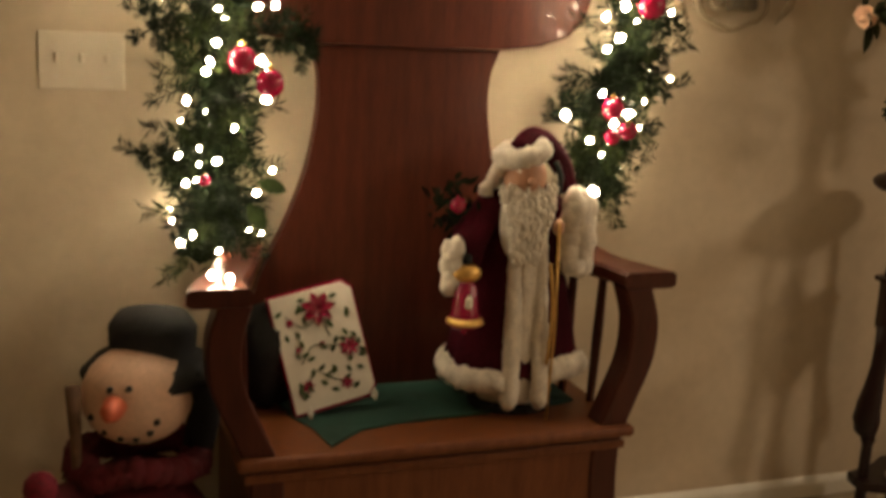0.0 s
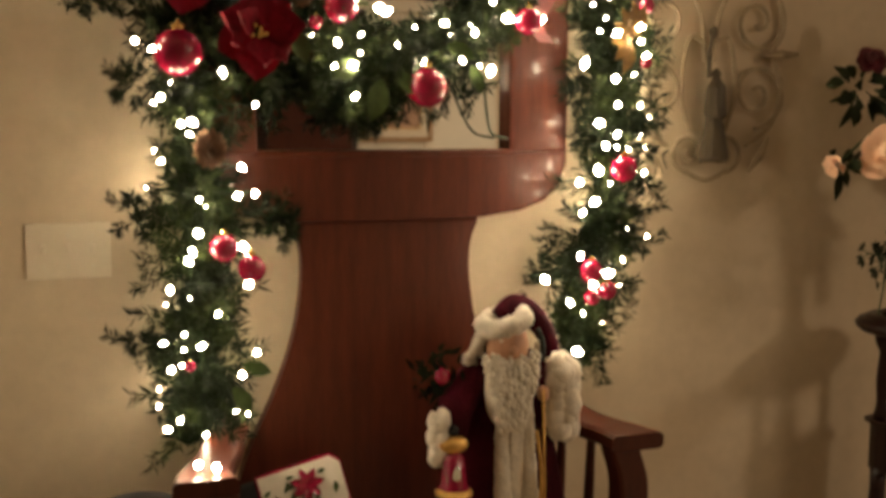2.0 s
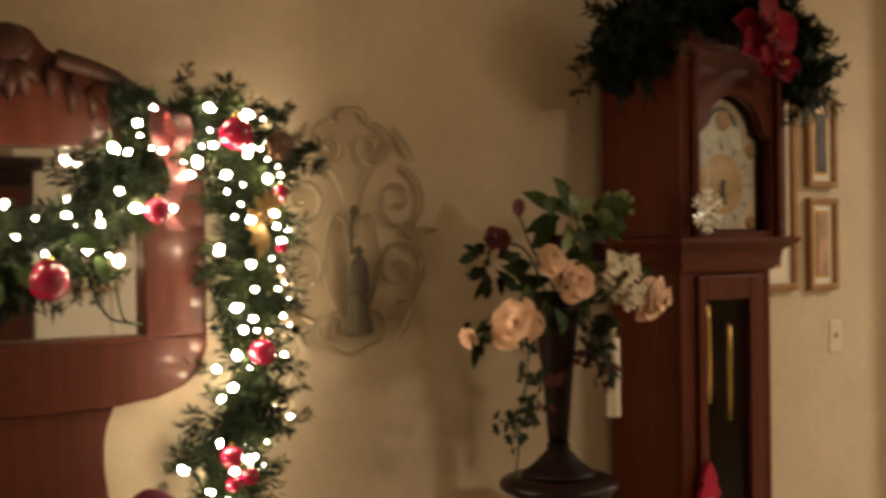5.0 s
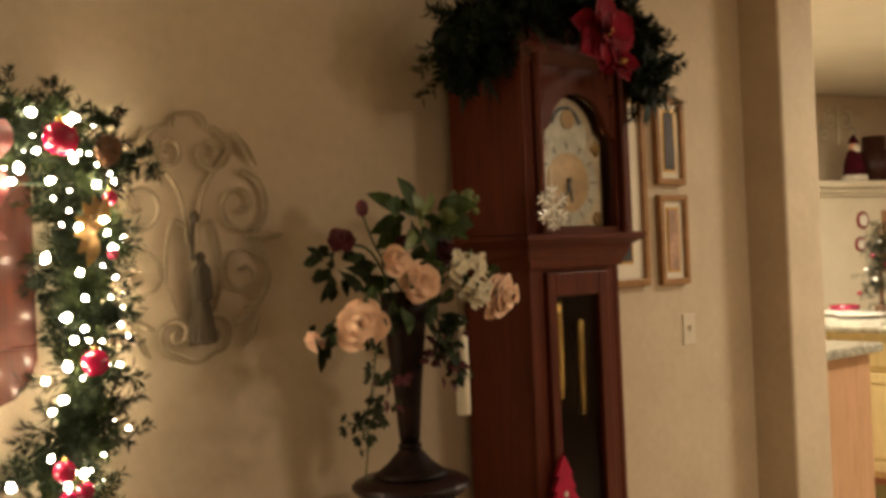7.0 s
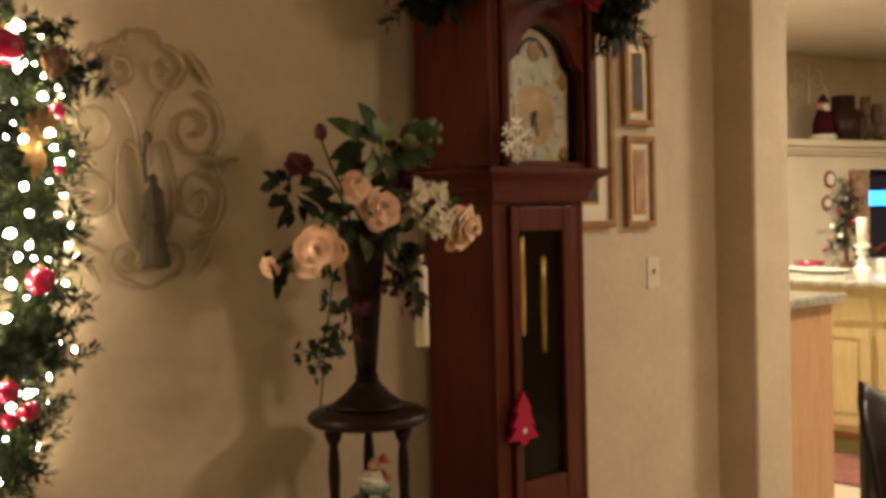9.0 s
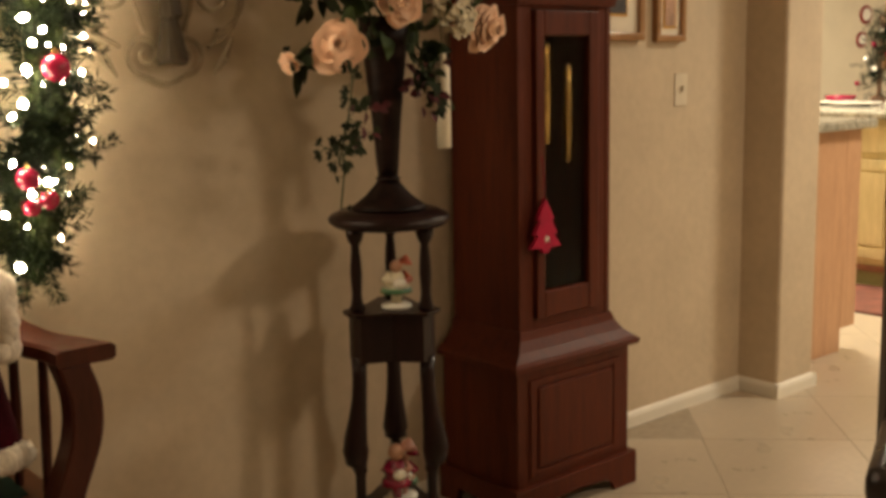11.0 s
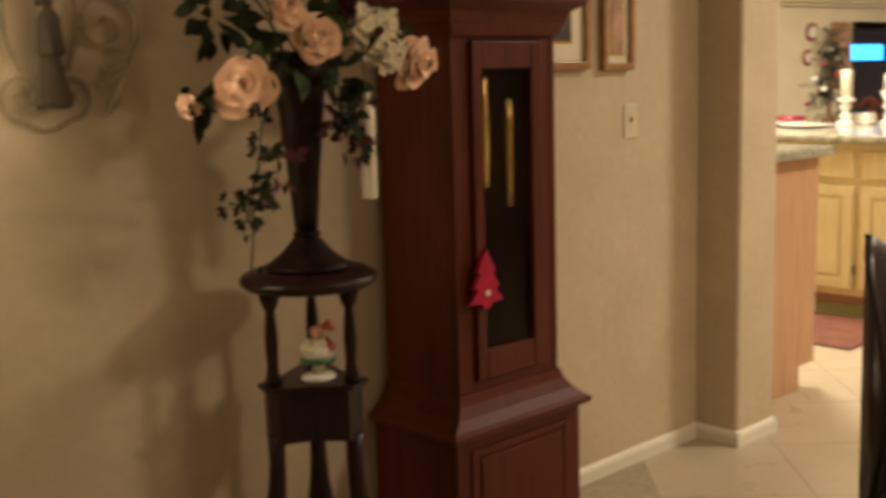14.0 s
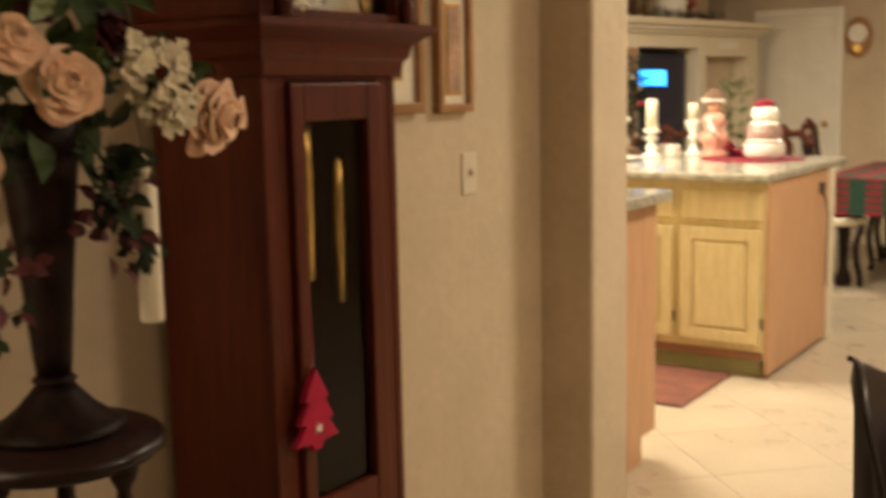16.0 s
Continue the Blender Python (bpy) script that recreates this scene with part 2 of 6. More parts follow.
def ball(place, r, squash=(1, 1, 1), detail=2, bm=None, index=0, rough=0.0, seed=0):
    own = bmesh.new()
    bmesh.ops.create_icosphere(own, subdivisions=detail, radius=1)
    for v in own.verts:
        k = 1 + rough * noise.noise(v.co * 2.6 + Vector((seed, seed * 1.7, 0)))
        v.co = Vector((v.co.x * r * squash[0] * k + place[0], v.co.y * r * squash[1] * k + place[1], v.co.z * r * squash[2] * k + place[2]))
    return put(own, bm, index)


def smooth_line(points, steps=8):
    """A Catmull-Rom line through points."""
    p = [Vector(q) for q in points]
    p = [p[0] * 2 - p[1]] + p + [p[-1] * 2 - p[-2]]
    out = []
    for i in range(1, len(p) - 2):
        for s in range(steps):
            t = s / steps
            out.append(0.5 * ((2 * p[i]) + (p[i + 1] - p[i - 1]) * t + (2 * p[i - 1] - 5 * p[i] + 4 * p[i + 1] - p[i + 2]) * t * t + (3 * p[i] - p[i - 1] - 3 * p[i + 1] + p[i + 2]) * t ** 3))
    return out + [p[-2]]


def quads(name, verts, faces, material, parent=None, label=""):
    me = bpy.data.meshes.new(name)
    me.from_pydata(verts, [], faces)
    me.materials.append(material)
    ob = new(name, me)
    if parent is not None:
        ob.parent = parent
    if label:
        ob["label"] = label
    return ob


def setting(name, bm, material, label, category):
    return tagged(link(name, bm, material), label, category, kind="structure")


# ---- structure ----
H = 2.75
floor = setting("floor", box(-3.2, 11.4, -4.8, 4.7, -0.12, -0.0014), GROUT, "beige ceramic tile floor laid diagonally with grout joints", "floor")
setting("ceiling", box(-3.2, 11.4, -4.8, 4.7, H, H + 0.12), CEIL, "plain off-white textured ceiling", "ceiling")
setting("wall_north", box(-3.2, 3.1, 0, 0.15, 0, H), WALL, "tan painted textured plaster wall", "wall")
setting("wall_west", box(-3.35, -3.2, -4.8, 0.15, 0, H), WALL, "tan painted plaster wall", "wall")
setting("wall_south", box(-3.35, 11.4, -4.95, -4.8, 0, H), WALL, "tan painted plaster wall", "wall")
setting("wall_kitchen_west", box(3.1, 3.25, 0.0, 4.7, 0, H), WALL, "tan painted plaster wall behind the kitchen", "wall")
setting("wall_kitchen_north", box(3.0, 11.4, 4.7, 4.85, 0, H), WALL, "tan painted plaster wall of the kitchen", "wall")
setting("wall_east", box(11.0, 11.15, -4.8, 4.7, 0, H), WALL, "tan painted plaster wall of the family room", "wall")
setting("wall_pier", box(3.042, 3.283, -0.17, 0.06, 0, H, 0.012), WALL, "tan painted pier ending the wall", "wall")


def skirting(name, points):
    bm = bmesh.new()
    for (x0, y0), (x1, y1) in zip(points, points[1:]):
        d = Vector((x1 - x0, y1 - y0, 0))
        m = Matrix.Translation((x0, y0, 0)) @ Matrix.Rotation(math.atan2(d.y, d.x), 4, "Z")
        own = bmesh.new()
        prof = [(0, 0), (-0.013, 0), (-0.013, 0.038), (-0.009, 0.047), (-0.004, 0.053), (0, 0.055)]
        a = [own.verts.new((-0.012 if x0 != points[0][0] or y0 != points[0][1] else 0, y, z)) for y, z in prof]
        b = [own.verts.new((d.length + (0.012 if (x1, y1) != points[-1] else 0), y, z)) for y, z in prof]
        for i in range(len(prof)):
            own.faces.new((a[i], a[(i + 1) % len(prof)], b[(i + 1) % len(prof)], b[i]))
        own.faces.new(a[::-1]), own.faces.new(b)
        put(own, bm, 0, m)
    return setting(name, bm, WHITE, "white painted baseboard along the wall", "baseboard")


skirting("baseboard", [(-3.2, 0), (3.042, 0), (3.042, -0.17), (3.283, -0.17), (3.283, 0.0)])


# ---- hall seat with mirror ----
def mirrored(half, cx):
    """A closed outline from its right half (offsets from the middle), bottom to top."""
    return [(cx + x, z) for x, z in half] + [(cx - x, z) for x, z in half[::-1] if x > 1e-6]


def hall_seat(cx):
    top = empty("hall_seat", (cx, 0, 0))
    tagged(top, "tall antique mahogany hall seat with mirror, arms and carved crest", "hall seat")
    # splat below the mirror, flaring down to the seat
    s = smooth_line([(0.345, 0, 0.40), (0.335, 0, 0.55), (0.30, 0, 0.68), (0.245, 0, 0.80), (0.205, 0, 0.91), (0.185, 0, 1.02), (0.186, 0, 1.10), (0.205, 0, 1.155)], 6)
    part("splat", prism(mirrored([(p.x, p.z) for p in s], 0), -0.085, -0.055, 0.004), MAHOG, top, "waisted red-brown mahogany back panel")
    # mirror frame: two stiles, two rails, rounded lower corners
    half = [(0.0, 1.155), (0.215, 1.158), (0.30, 1.168), (0.36, 1.19), (0.395, 1.225), (0.41, 1.27), (0.41, 1.295), (0.272, 1.295), (0.0, 1.295)]
    bm = prism(mirrored(half, 0), -0.095, -0.035, 0.006)
    prism([(0.272, 1.295), (0.41, 1.295), (0.41, 1.70), (0.272, 1.70)], -0.095, -0.035, 0.006, bm)
    prism([(-0.41, 1.295), (-0.272, 1.295), (-0.272, 1.70), (-0.41, 1.70)], -0.095, -0.035, 0.006, bm)
    part("mirror_frame", bm, MAHOG, top)
    c = smooth_line([(0.41, 0, 1.70), (0.408, 0, 1.73), (0.36, 0, 1.757), (0.29, 0, 1.80), (0.22, 0, 1.845), (0.15, 0, 1.876), (0.085, 0, 1.882), (0.062, 0, 1.90), (0.04, 0, 1.925), (0.0, 0, 1.934)], 5)
    part("crest_rail", prism(mirrored([(0.0, 1.692)] + [(p.x, p.z) for p in c], 0), -0.10, -0.03), MAHOG, top)
    for k in (-1, 1):
        line = smooth_line([(k * 0.40, -0.104, 1.735), (k * 0.30, -0.104, 1.785), (k * 0.20, -0.104, 1.842), (k * 0.09, -0.104, 1.870)], 6)
        part("carved_scroll", tube(line, 0.018, 8, taper=[0.010 + 0.012 * i / len(line) for i in range(len(line))]), CARVED, top, "dark carved scroll", True)
        for i in range(7):
            x, z = k * (0.075 + 0.042 * i), 1.835 - 0.020 * i
            part("carved_leaf", tube([(x, -0.100, z + 0.02), (x + k * 0.006, -0.107, z - 0.012), (x + k * 0.004, -0.100, z - 0.045 - 0.012 * (i % 2))], 0.01, 7, taper=[0.010, 0.013, 0.003]), CARVED, top, smooth=True)
    part("carved_shell", ball((0, -0.105, 1.885), 0.052, (0.85, 0.35, 0.9), 2, rough=0.25), CARVED, top, "dark carved shell", True)
    for i in range(5):
        a = -0.9 + 0.45 * i
        part("carved_leaf", tube([(0, -0.106, 1.865), (0.055 * math.sin(a), -0.114, 1.865 - 0.05 * math.cos(a)), (0.08 * math.sin(a), -0.102, 1.865 - 0.085 * math.cos(a))], 0.01, 6, taper=[0.012, 0.014, 0.003]), CARVED, top, smooth=True)
    part("mirror", box(-0.276, 0.276, -0.062, -0.056, 1.29, 1.70), mirror_glass, top, "old silvered mirror glass")
    part("mirror_backing", box(-0.40, 0.40, -0.034, -0.02, 1.20, 1.75), MAHOG, top)
    bm = box(-0.278, 0.278, -0.099, -0.06, 1.288, 1.302, 0.004)
    part("mirror_bead", bm, MAHOG, top)
    # seat box and lid, in the wood whose colour is lightened as if lit
    part("seat_lid", box(-0.40, 0.40, -0.435, -0.045, 0.408, 0.432, 0.009), SEATLIT, top, "warm brown lid with rounded edge, lightened as if lit")
    bm = box(-0.375, 0.375, -0.415, -0.05, 0.13, 0.404, 0.005)
    part("seat_box", bm, SEATLIT, top, "warm brown front panel under the seat, lightened as if lit")
    part("front_moulding", box(-0.385, 0.385, -0.422, -0.414, 0.382, 0.400, 0.003), SEATLIT, top)
    part("plinth", box(-0.39, 0.39, -0.425, -0.05, 0.06, 0.131, 0.008), MAHOG, top)
    for k in (-1, 1):
        part("foot", lathe([(0.028, 0.0), (0.038, 0.02), (0.036, 0.045), (0.026, 0.0605)], 16, m=Matrix.Translation((k * 0.34, -0.37, 0))), MAHOG, top)
        part("foot", lathe([(0.028, 0.0), (0.038, 0.02), (0.036, 0.045), (0.026, 0.0605)], 16, m=Matrix.Translation((k * 0.34, -0.10, 0))), MAHOG, top)
        # arm, swelling to a flat paddle at the tip
        line = smooth_line([(k * 0.325, -0.085, 0.765), (k * 0.345, -0.16, 0.755), (k * 0.385, -0.25, 0.728), (k * 0.42, -0.33, 0.722), (k * 0.427, -0.40, 0.724)], 6)
        own = bmesh.new()
        rows = []
        for i, p in enumerate(line):
            u = i / (len(line) - 1)
            w, h = 0.028 + 0.03 * u, 0.017
            rows.append([own.verts.new((p.x + a * w, p.y, p.z + b * h)) for a, b in ((-1, -0.6), (-0.85, -1), (0.85, -1), (1, -0.6), (1, 0.6), (0.85, 1), (-0.85, 1), (-1, 0.6))])
        for a, b in zip(rows, rows[1:]):
            for i in range(8):
                own.faces.new((a[i], a[(i + 1) % 8], b[(i + 1) % 8], b[i]))
        own.faces.new(rows[0]), own.faces.new(rows[-1][::-1])
        part("arm", own, MAHOG, top, "worn mahogany arm with broad tip")
        # sabre-shaped front post
        line = smooth_line([(k * 0.40, -0.375, 0.708), (k * 0.418, -0.378, 0.64), (k * 0.412, -0.38, 0.56), (k * 0.375, -0.385, 0.47), (k * 0.345, -0.39, 0.39), (k * 0.345, -0.39, 0.27), (k * 0.36, -0.39, 0.131)], 6)
        own = bmesh.new()
        rows = []
        for p in line:
            w = 0.031
            rows.append([own.verts.new((p.x + a * w, p.y + b * 0.03, p.z)) for a, b in ((-1, -0.85), (-0.85, -1), (0.85, -1), (1, -0.85), (1, 0.85), (0.85, 1), (-0.85, 1), (-1, 0.85))])
        for a, b in zip(rows, rows[1:]):
            for i in range(8):
                own.faces.new((a[i], a[(i + 1) % 8], b[(i + 1) % 8], b[i]))
        own.faces.new(rows[0]), own.faces.new(rows[-1][::-1])
        part("arm_post", own, MAHOG, top)
        for y, x, z in ((-0.20, 0.358, 0.735), (-0.275, 0.388, 0.712)):
            part("spindle", tube([(k * (x - 0.01), y, 0.43), (k * (x - 0.004), y, 0.58), (k * x, y, z)], 0.009, 8, taper=[0.009, 0.011, 0.009]), MAHOG, top)
    return top


hall_seat(-0.10)


# ---- grandfather clock ----
def grandfather_clock(cx):
    top = empty("grandfather_clock", (cx, 0, 0))
    tagged(top, "tall cherry grandfather clock standing against the wall", "clock")
    b0 = 0.232
    # base with ogee feet
    bm = box(-b0, b0, -0.325, -0.02, 0.075, 0.43, 0.004)
    part("base", bm, CHERRY, top)
    bm = bmesh.new()
    foot = [(-b0 - 0.02, 0.0), (-b0 + 0.075, 0.0), (-b0 + 0.09, 0.03), (-b0 + 0.12, 0.045), (0.0, 0.05), (b0 - 0.12, 0.045), (b0 - 0.09, 0.03), (b0 - 0.075, 0.0), (b0 + 0.02, 0.0), (b0 + 0.02, 0.085), (b0 + 0.006, 0.10), (-b0 - 0.006, 0.10), (-b0 - 0.02, 0.085)]
    prism(foot, -0.343, -0.326, 0.003, bm)
    for k in (-1, 1):
        side = [(-0.342, 0.0), (-0.26, 0.0), (-0.25, 0.035), (-0.1, 0.045), (-0.09, 0.0), (-0.02, 0.0), (-0.02, 0.10), (-0.342, 0.10)]
        own = prism([(y, z) for y, z in side], 0.0, 0.018)
        own.transform(Matrix(((0, k, 0, k * (b0 + 0.001)), (1, 0, 0, 0), (0, 0, 1, 0), (0, 0, 0, 1))))
        put(own, bm)
    part("skirt", bm, CHERRY, top)
    bm = prism([(-0.155, 0.145), (0.155, 0.145), (0.155, 0.375), (-0.155, 0.375)], -0.333, -0.3255, 0.006)
    part("base_panel", bm, CHERRY, top, "raised panel on the clock base")
    for x0, x1, z0, z1 in ((-0.185, -0.16, 0.12, 0.40), (0.16, 0.185, 0.12, 0.40), (-0.16, 0.16, 0.12, 0.14), (-0.16, 0.16, 0.38, 0.40)):
        part("panel_rail", box(x0, x1, -0.331, -0.3245, z0, z1, 0.002), CHERRY, top)

    def moulding(name, rows, back=-0.02):
        """Stacked profile: (half width, front, height) from bottom to top."""
        own = bmesh.new()
        rings = [[own.verts.new(c) for c in ((-w, back, z), (-w, f, z), (w, f, z), (w, back, z))] for w, f, z in rows]
        for a, b in zip(rings, rings[1:]):
            for i in range(4):
                own.faces.new((a[i], a[(i + 1) % 4], b[(i + 1) % 4], b[i]))
        own.faces.new(rings[0]), own.faces.new(rings[-1])
        part(name, own, CHERRY, top)

    moulding("waist_moulding", [(b0 + 0.004, -0.329, 0.425), (b0 + 0.022, -0.346, 0.432), (b0 + 0.024, -0.349, 0.447), (b0 + 0.012, -0.337, 0.455), (0.214, -0.318, 0.478), (0.196, -0.302, 0.505), (0.188, -0.294, 0.53)])
    # trunk: sides, back and a framed glass door
    part("trunk_side", box(-0.185, -0.165, -0.29, -0.02, 0.525, 1.42, 0.003), CHERRY, top)
    part("trunk_side", box(0.165, 0.185, -0.29, -0.02, 0.525, 1.42, 0.003), CHERRY, top)
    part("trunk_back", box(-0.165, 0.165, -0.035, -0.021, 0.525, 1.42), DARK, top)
    bm = bmesh.new()
    for x0, x1, z0, z1 in ((-0.165, -0.128, 0.525, 1.42), (0.128, 0.165, 0.525, 1.42), (-0.128, 0.128, 0.525, 0.555), (-0.128, 0.128, 1.395, 1.42)):
        box(x0, x1, -0.288, -0.268, z0, z1, 0.002, bm)
    part("trunk_front", bm, CHERRY, top)
    door = empty("trunk_door")
    door.parent = top
    bm = bmesh.new()
    for x0, x1, z0, z1 in ((-0.126, -0.094, 0.558, 1.392), (0.083, 0.126, 0.558, 1.392), (-0.094, 0.083, 0.558, 0.632), (-0.094, 0.083, 1.325, 1.392)):
        box(x0, x1, -0.302, -0.276, z0, z1, 0.004, bm)
    part("door_frame", bm, CHERRY, door)
    pane = part("pane", box(-0.096, 0.085, -0.286, -0.282, 0.630, 1.327), GLASS, door)
    for x, z0, z1 in ((-0.030, 1.04, 1.32), (0.060, 0.985, 1.245)):
        part("weight", lathe([(0.002, z0 - 0.012), (0.0145, z0 - 0.008), (0.0145, z1), (0.010, z1 + 0.006), (0.002, z1 + 0.012)], 18, m=Matrix.Translation((x, -0.24, 0))), BRASS, top, "polished brass clock weight", True)
    part("pendulum_rod", box(0.004, 0.018, -0.12, -0.116, 0.80, 1.40), BRASS, top)
    part("pendulum_bob", lathe([(0.002, -0.007), (0.05, -0.004), (0.055, 0), (0.05, 0.004), (0.002, 0.007)], 28, m=pose(0.011, -0.118, 0.77, 90, 0, 0)), BRASS, top, "round brass pendulum bob", True)
    moulding("hood_moulding", [(0.190, -0.300, 1.405), (0.196, -0.306, 1.43), (0.205, -0.312, 1.437), (0.210, -0.318, 1.462), (0.238, -0.345, 1.480), (0.246, -0.352, 1.486), (0.246, -0.352, 1.497), (0.225, -0.330, 1.501)])
    # hood: box with an arched opening, dial behind glass
    part("hood_side", box(-0.218, -0.200, -0.325, -0.02, 1.50, 2.0, 0.003), CHERRY, top)
    part("hood_side", box(0.200, 0.218, -0.325, -0.02, 1.50, 2.0, 0.003), CHERRY, top)
    part("hood_top", box(-0.218, 0.218, -0.325, -0.02, 2.0, 2.02, 0.003), CHERRY, top)
    own = bmesh.new()
    outer, inner = [], []
    n = 24
    for i in range(n + 1):
        a = math.pi * i / n
        if i in (0, 1, n - 1, n):
            inner.append((math.copysign(0.150, math.cos(a)), 1.70 if i in (0, n) else 1.772))
        else:
            inner.append((0.120 * math.cos(a), 1.765 + 0.128 * math.sin(a)))
    hole = [(0.150, 1.515)] + inner + [(-0.150, 1.515)]
    ring = [(0.199, 1.5005)]
    for i in range(n + 1):
        a = math.pi * i / n
        k = min(0.199 / max(abs(math.cos(a)), 1e-6), 0.233 / max(abs(math.sin(a)), 1e-6))
        ring.append((k * math.cos(a), 1.765 + k * math.sin(a)))
    ring.append((-0.199, 1.5005))
    for y in (-0.325, -0.300):
        outer.append([own.verts.new((x, y, z)) for x, z in ring])
        outer.append([own.verts.new((x, y, z)) for x, z in hole])
    of, hf, ob_, hb = outer
    m_ = len(ring)
    for i in range(m_):
        j = (i + 1) % m_
        own.faces.new((of[i], of[j], hf[j], hf[i]))
        own.faces.new((ob_[j], ob_[i], hb[i], hb[j]))
        own.faces.new((hf[i], hf[j], hb[j], hb[i]))
    part("hood_front", own, CHERRY, top, "cherry hood front with arched opening")
    for k in (-1, 1):
        part("hood_column", lathe([(0.013, 1.502), (0.013, 1.53), (0.010, 1.54), (0.011, 1.74), (0.010, 1.95), (0.013, 1.96), (0.013, 1.995)], 14, m=Matrix.Translation((k * 0.17, -0.336, 0))), CHERRY, top)
    arch = [(-0.147, 1.52), (0.147, 1.52), (0.147, 1.77)] + [(0.118 * math.cos(math.pi * i / 20), 1.775 + 0.112 * math.sin(math.pi * i / 20)) for i in range(1, 20)] + [(-0.147, 1.77)]
    dial = part("dial", prism(arch, -0.270, -0.262), mat("dial_plate", (0.46, 0.35, 0.23), 0.45, vary=0.25, scale=16), top, "arched dial plate in faded gilt")
    part("chapter_ring", lathe([(0.086, 0), (0.124, 0), (0.124, 0.004), (0.086, 0.004)], 40, m=pose(0, -0.2705, 1.645, 90, 0, 0)), DIALRING, dial)
    part("dial_centre", lathe([(0.001, 0), (0.086, 0), (0.086, 0.0055), (0.001, 0.0055)], 36, m=pose(0, -0.2703, 1.645, 90, 0, 0)), DIALMID, dial)
    part("moon_disc", lathe([(0.001, 0), (0.085, 0), (0.085, 0.003), (0.001, 0.003)], 36, m=pose(0, -0.2703, 1.775, 90, 0, 0)), mat("moon_sky", (0.50, 0.46, 0.37), 0.5, vary=0.3, scale=14), dial, "pale painted moon disc")
    part("moon_arc", tube([(0.058 * math.cos(a), -0.275, 1.80 + 0.058 * math.sin(a)) for a in [0.2 + i * 0.17 for i in range(17)]], 0.006, 6), mat("moon_blue", (0.10, 0.11, 0.13), 0.5, vary=0.5, scale=30), dial, "grey blue painted arc")
    part("moon", lathe([(0.001, 0), (0.028, 0), (0.028, 0.003), (0.001, 0.003)], 24, m=pose(0.006, -0.2764, 1.825, 90, 0, 0)), DIALMID, dial)
    for i in range(12):
        a = math.tau * i / 12
        part("numeral", box(-0.002, 0.002, -0.276, -0.2746, 0.095, 0.116, m=Matrix.Translation((0, 0, 1.645)) @ Matrix.Rotation(a, 4, "Y")), BLACK, dial)
    part("hour_hand", box(-0.004, 0.004, -0.280, -0.278, -0.012, 0.058, m=Matrix.Translation((0, 0, 1.645)) @ Matrix.Rotation(radians(168), 4, "Y")), BLACK, dial)
    part("minute_hand", box(-0.003, 0.003, -0.284, -0.282, -0.016, 0.088, m=Matrix.Translation((0, 0, 1.645)) @ Matrix.Rotation(radians(204), 4, "Y")), BLACK, dial)
    for k in (-1, 1):
        for z in (1.54, 1.745):
            part("spandrel", ball((k * 0.125, -0.272, z), 0.020, (1, 0.25, 1), 2, rough=0.6, seed=k + z), OLDGOLD, dial, smooth=True)
    g = part("hood_glass", prism([(x * 1.02, z) for x, z in arch], -0.305, -0.302), GLASS, top)
    g.visible_shadow = False
    # bonnet above
    moulding("cornice", [(0.219, -0.327, 1.965), (0.232, -0.340, 1.985), (0.245, -0.354, 1.998), (0.247, -0.356, 2.018), (0.225, -0.330, 2.024)])
    bonnet = [(-0.235, 2.024), (0.235, 2.024), (0.225, 2.06), (0.15, 2.075), (0.08, 2.11), (0.0, 2.13), (-0.08, 2.11), (-0.15, 2.075), (-0.225, 2.06)]
    part("bonnet", prism(bonnet, -0.335, -0.31, 0.004), CHERRY, top)
    return top


grandfather_clock(1.765)


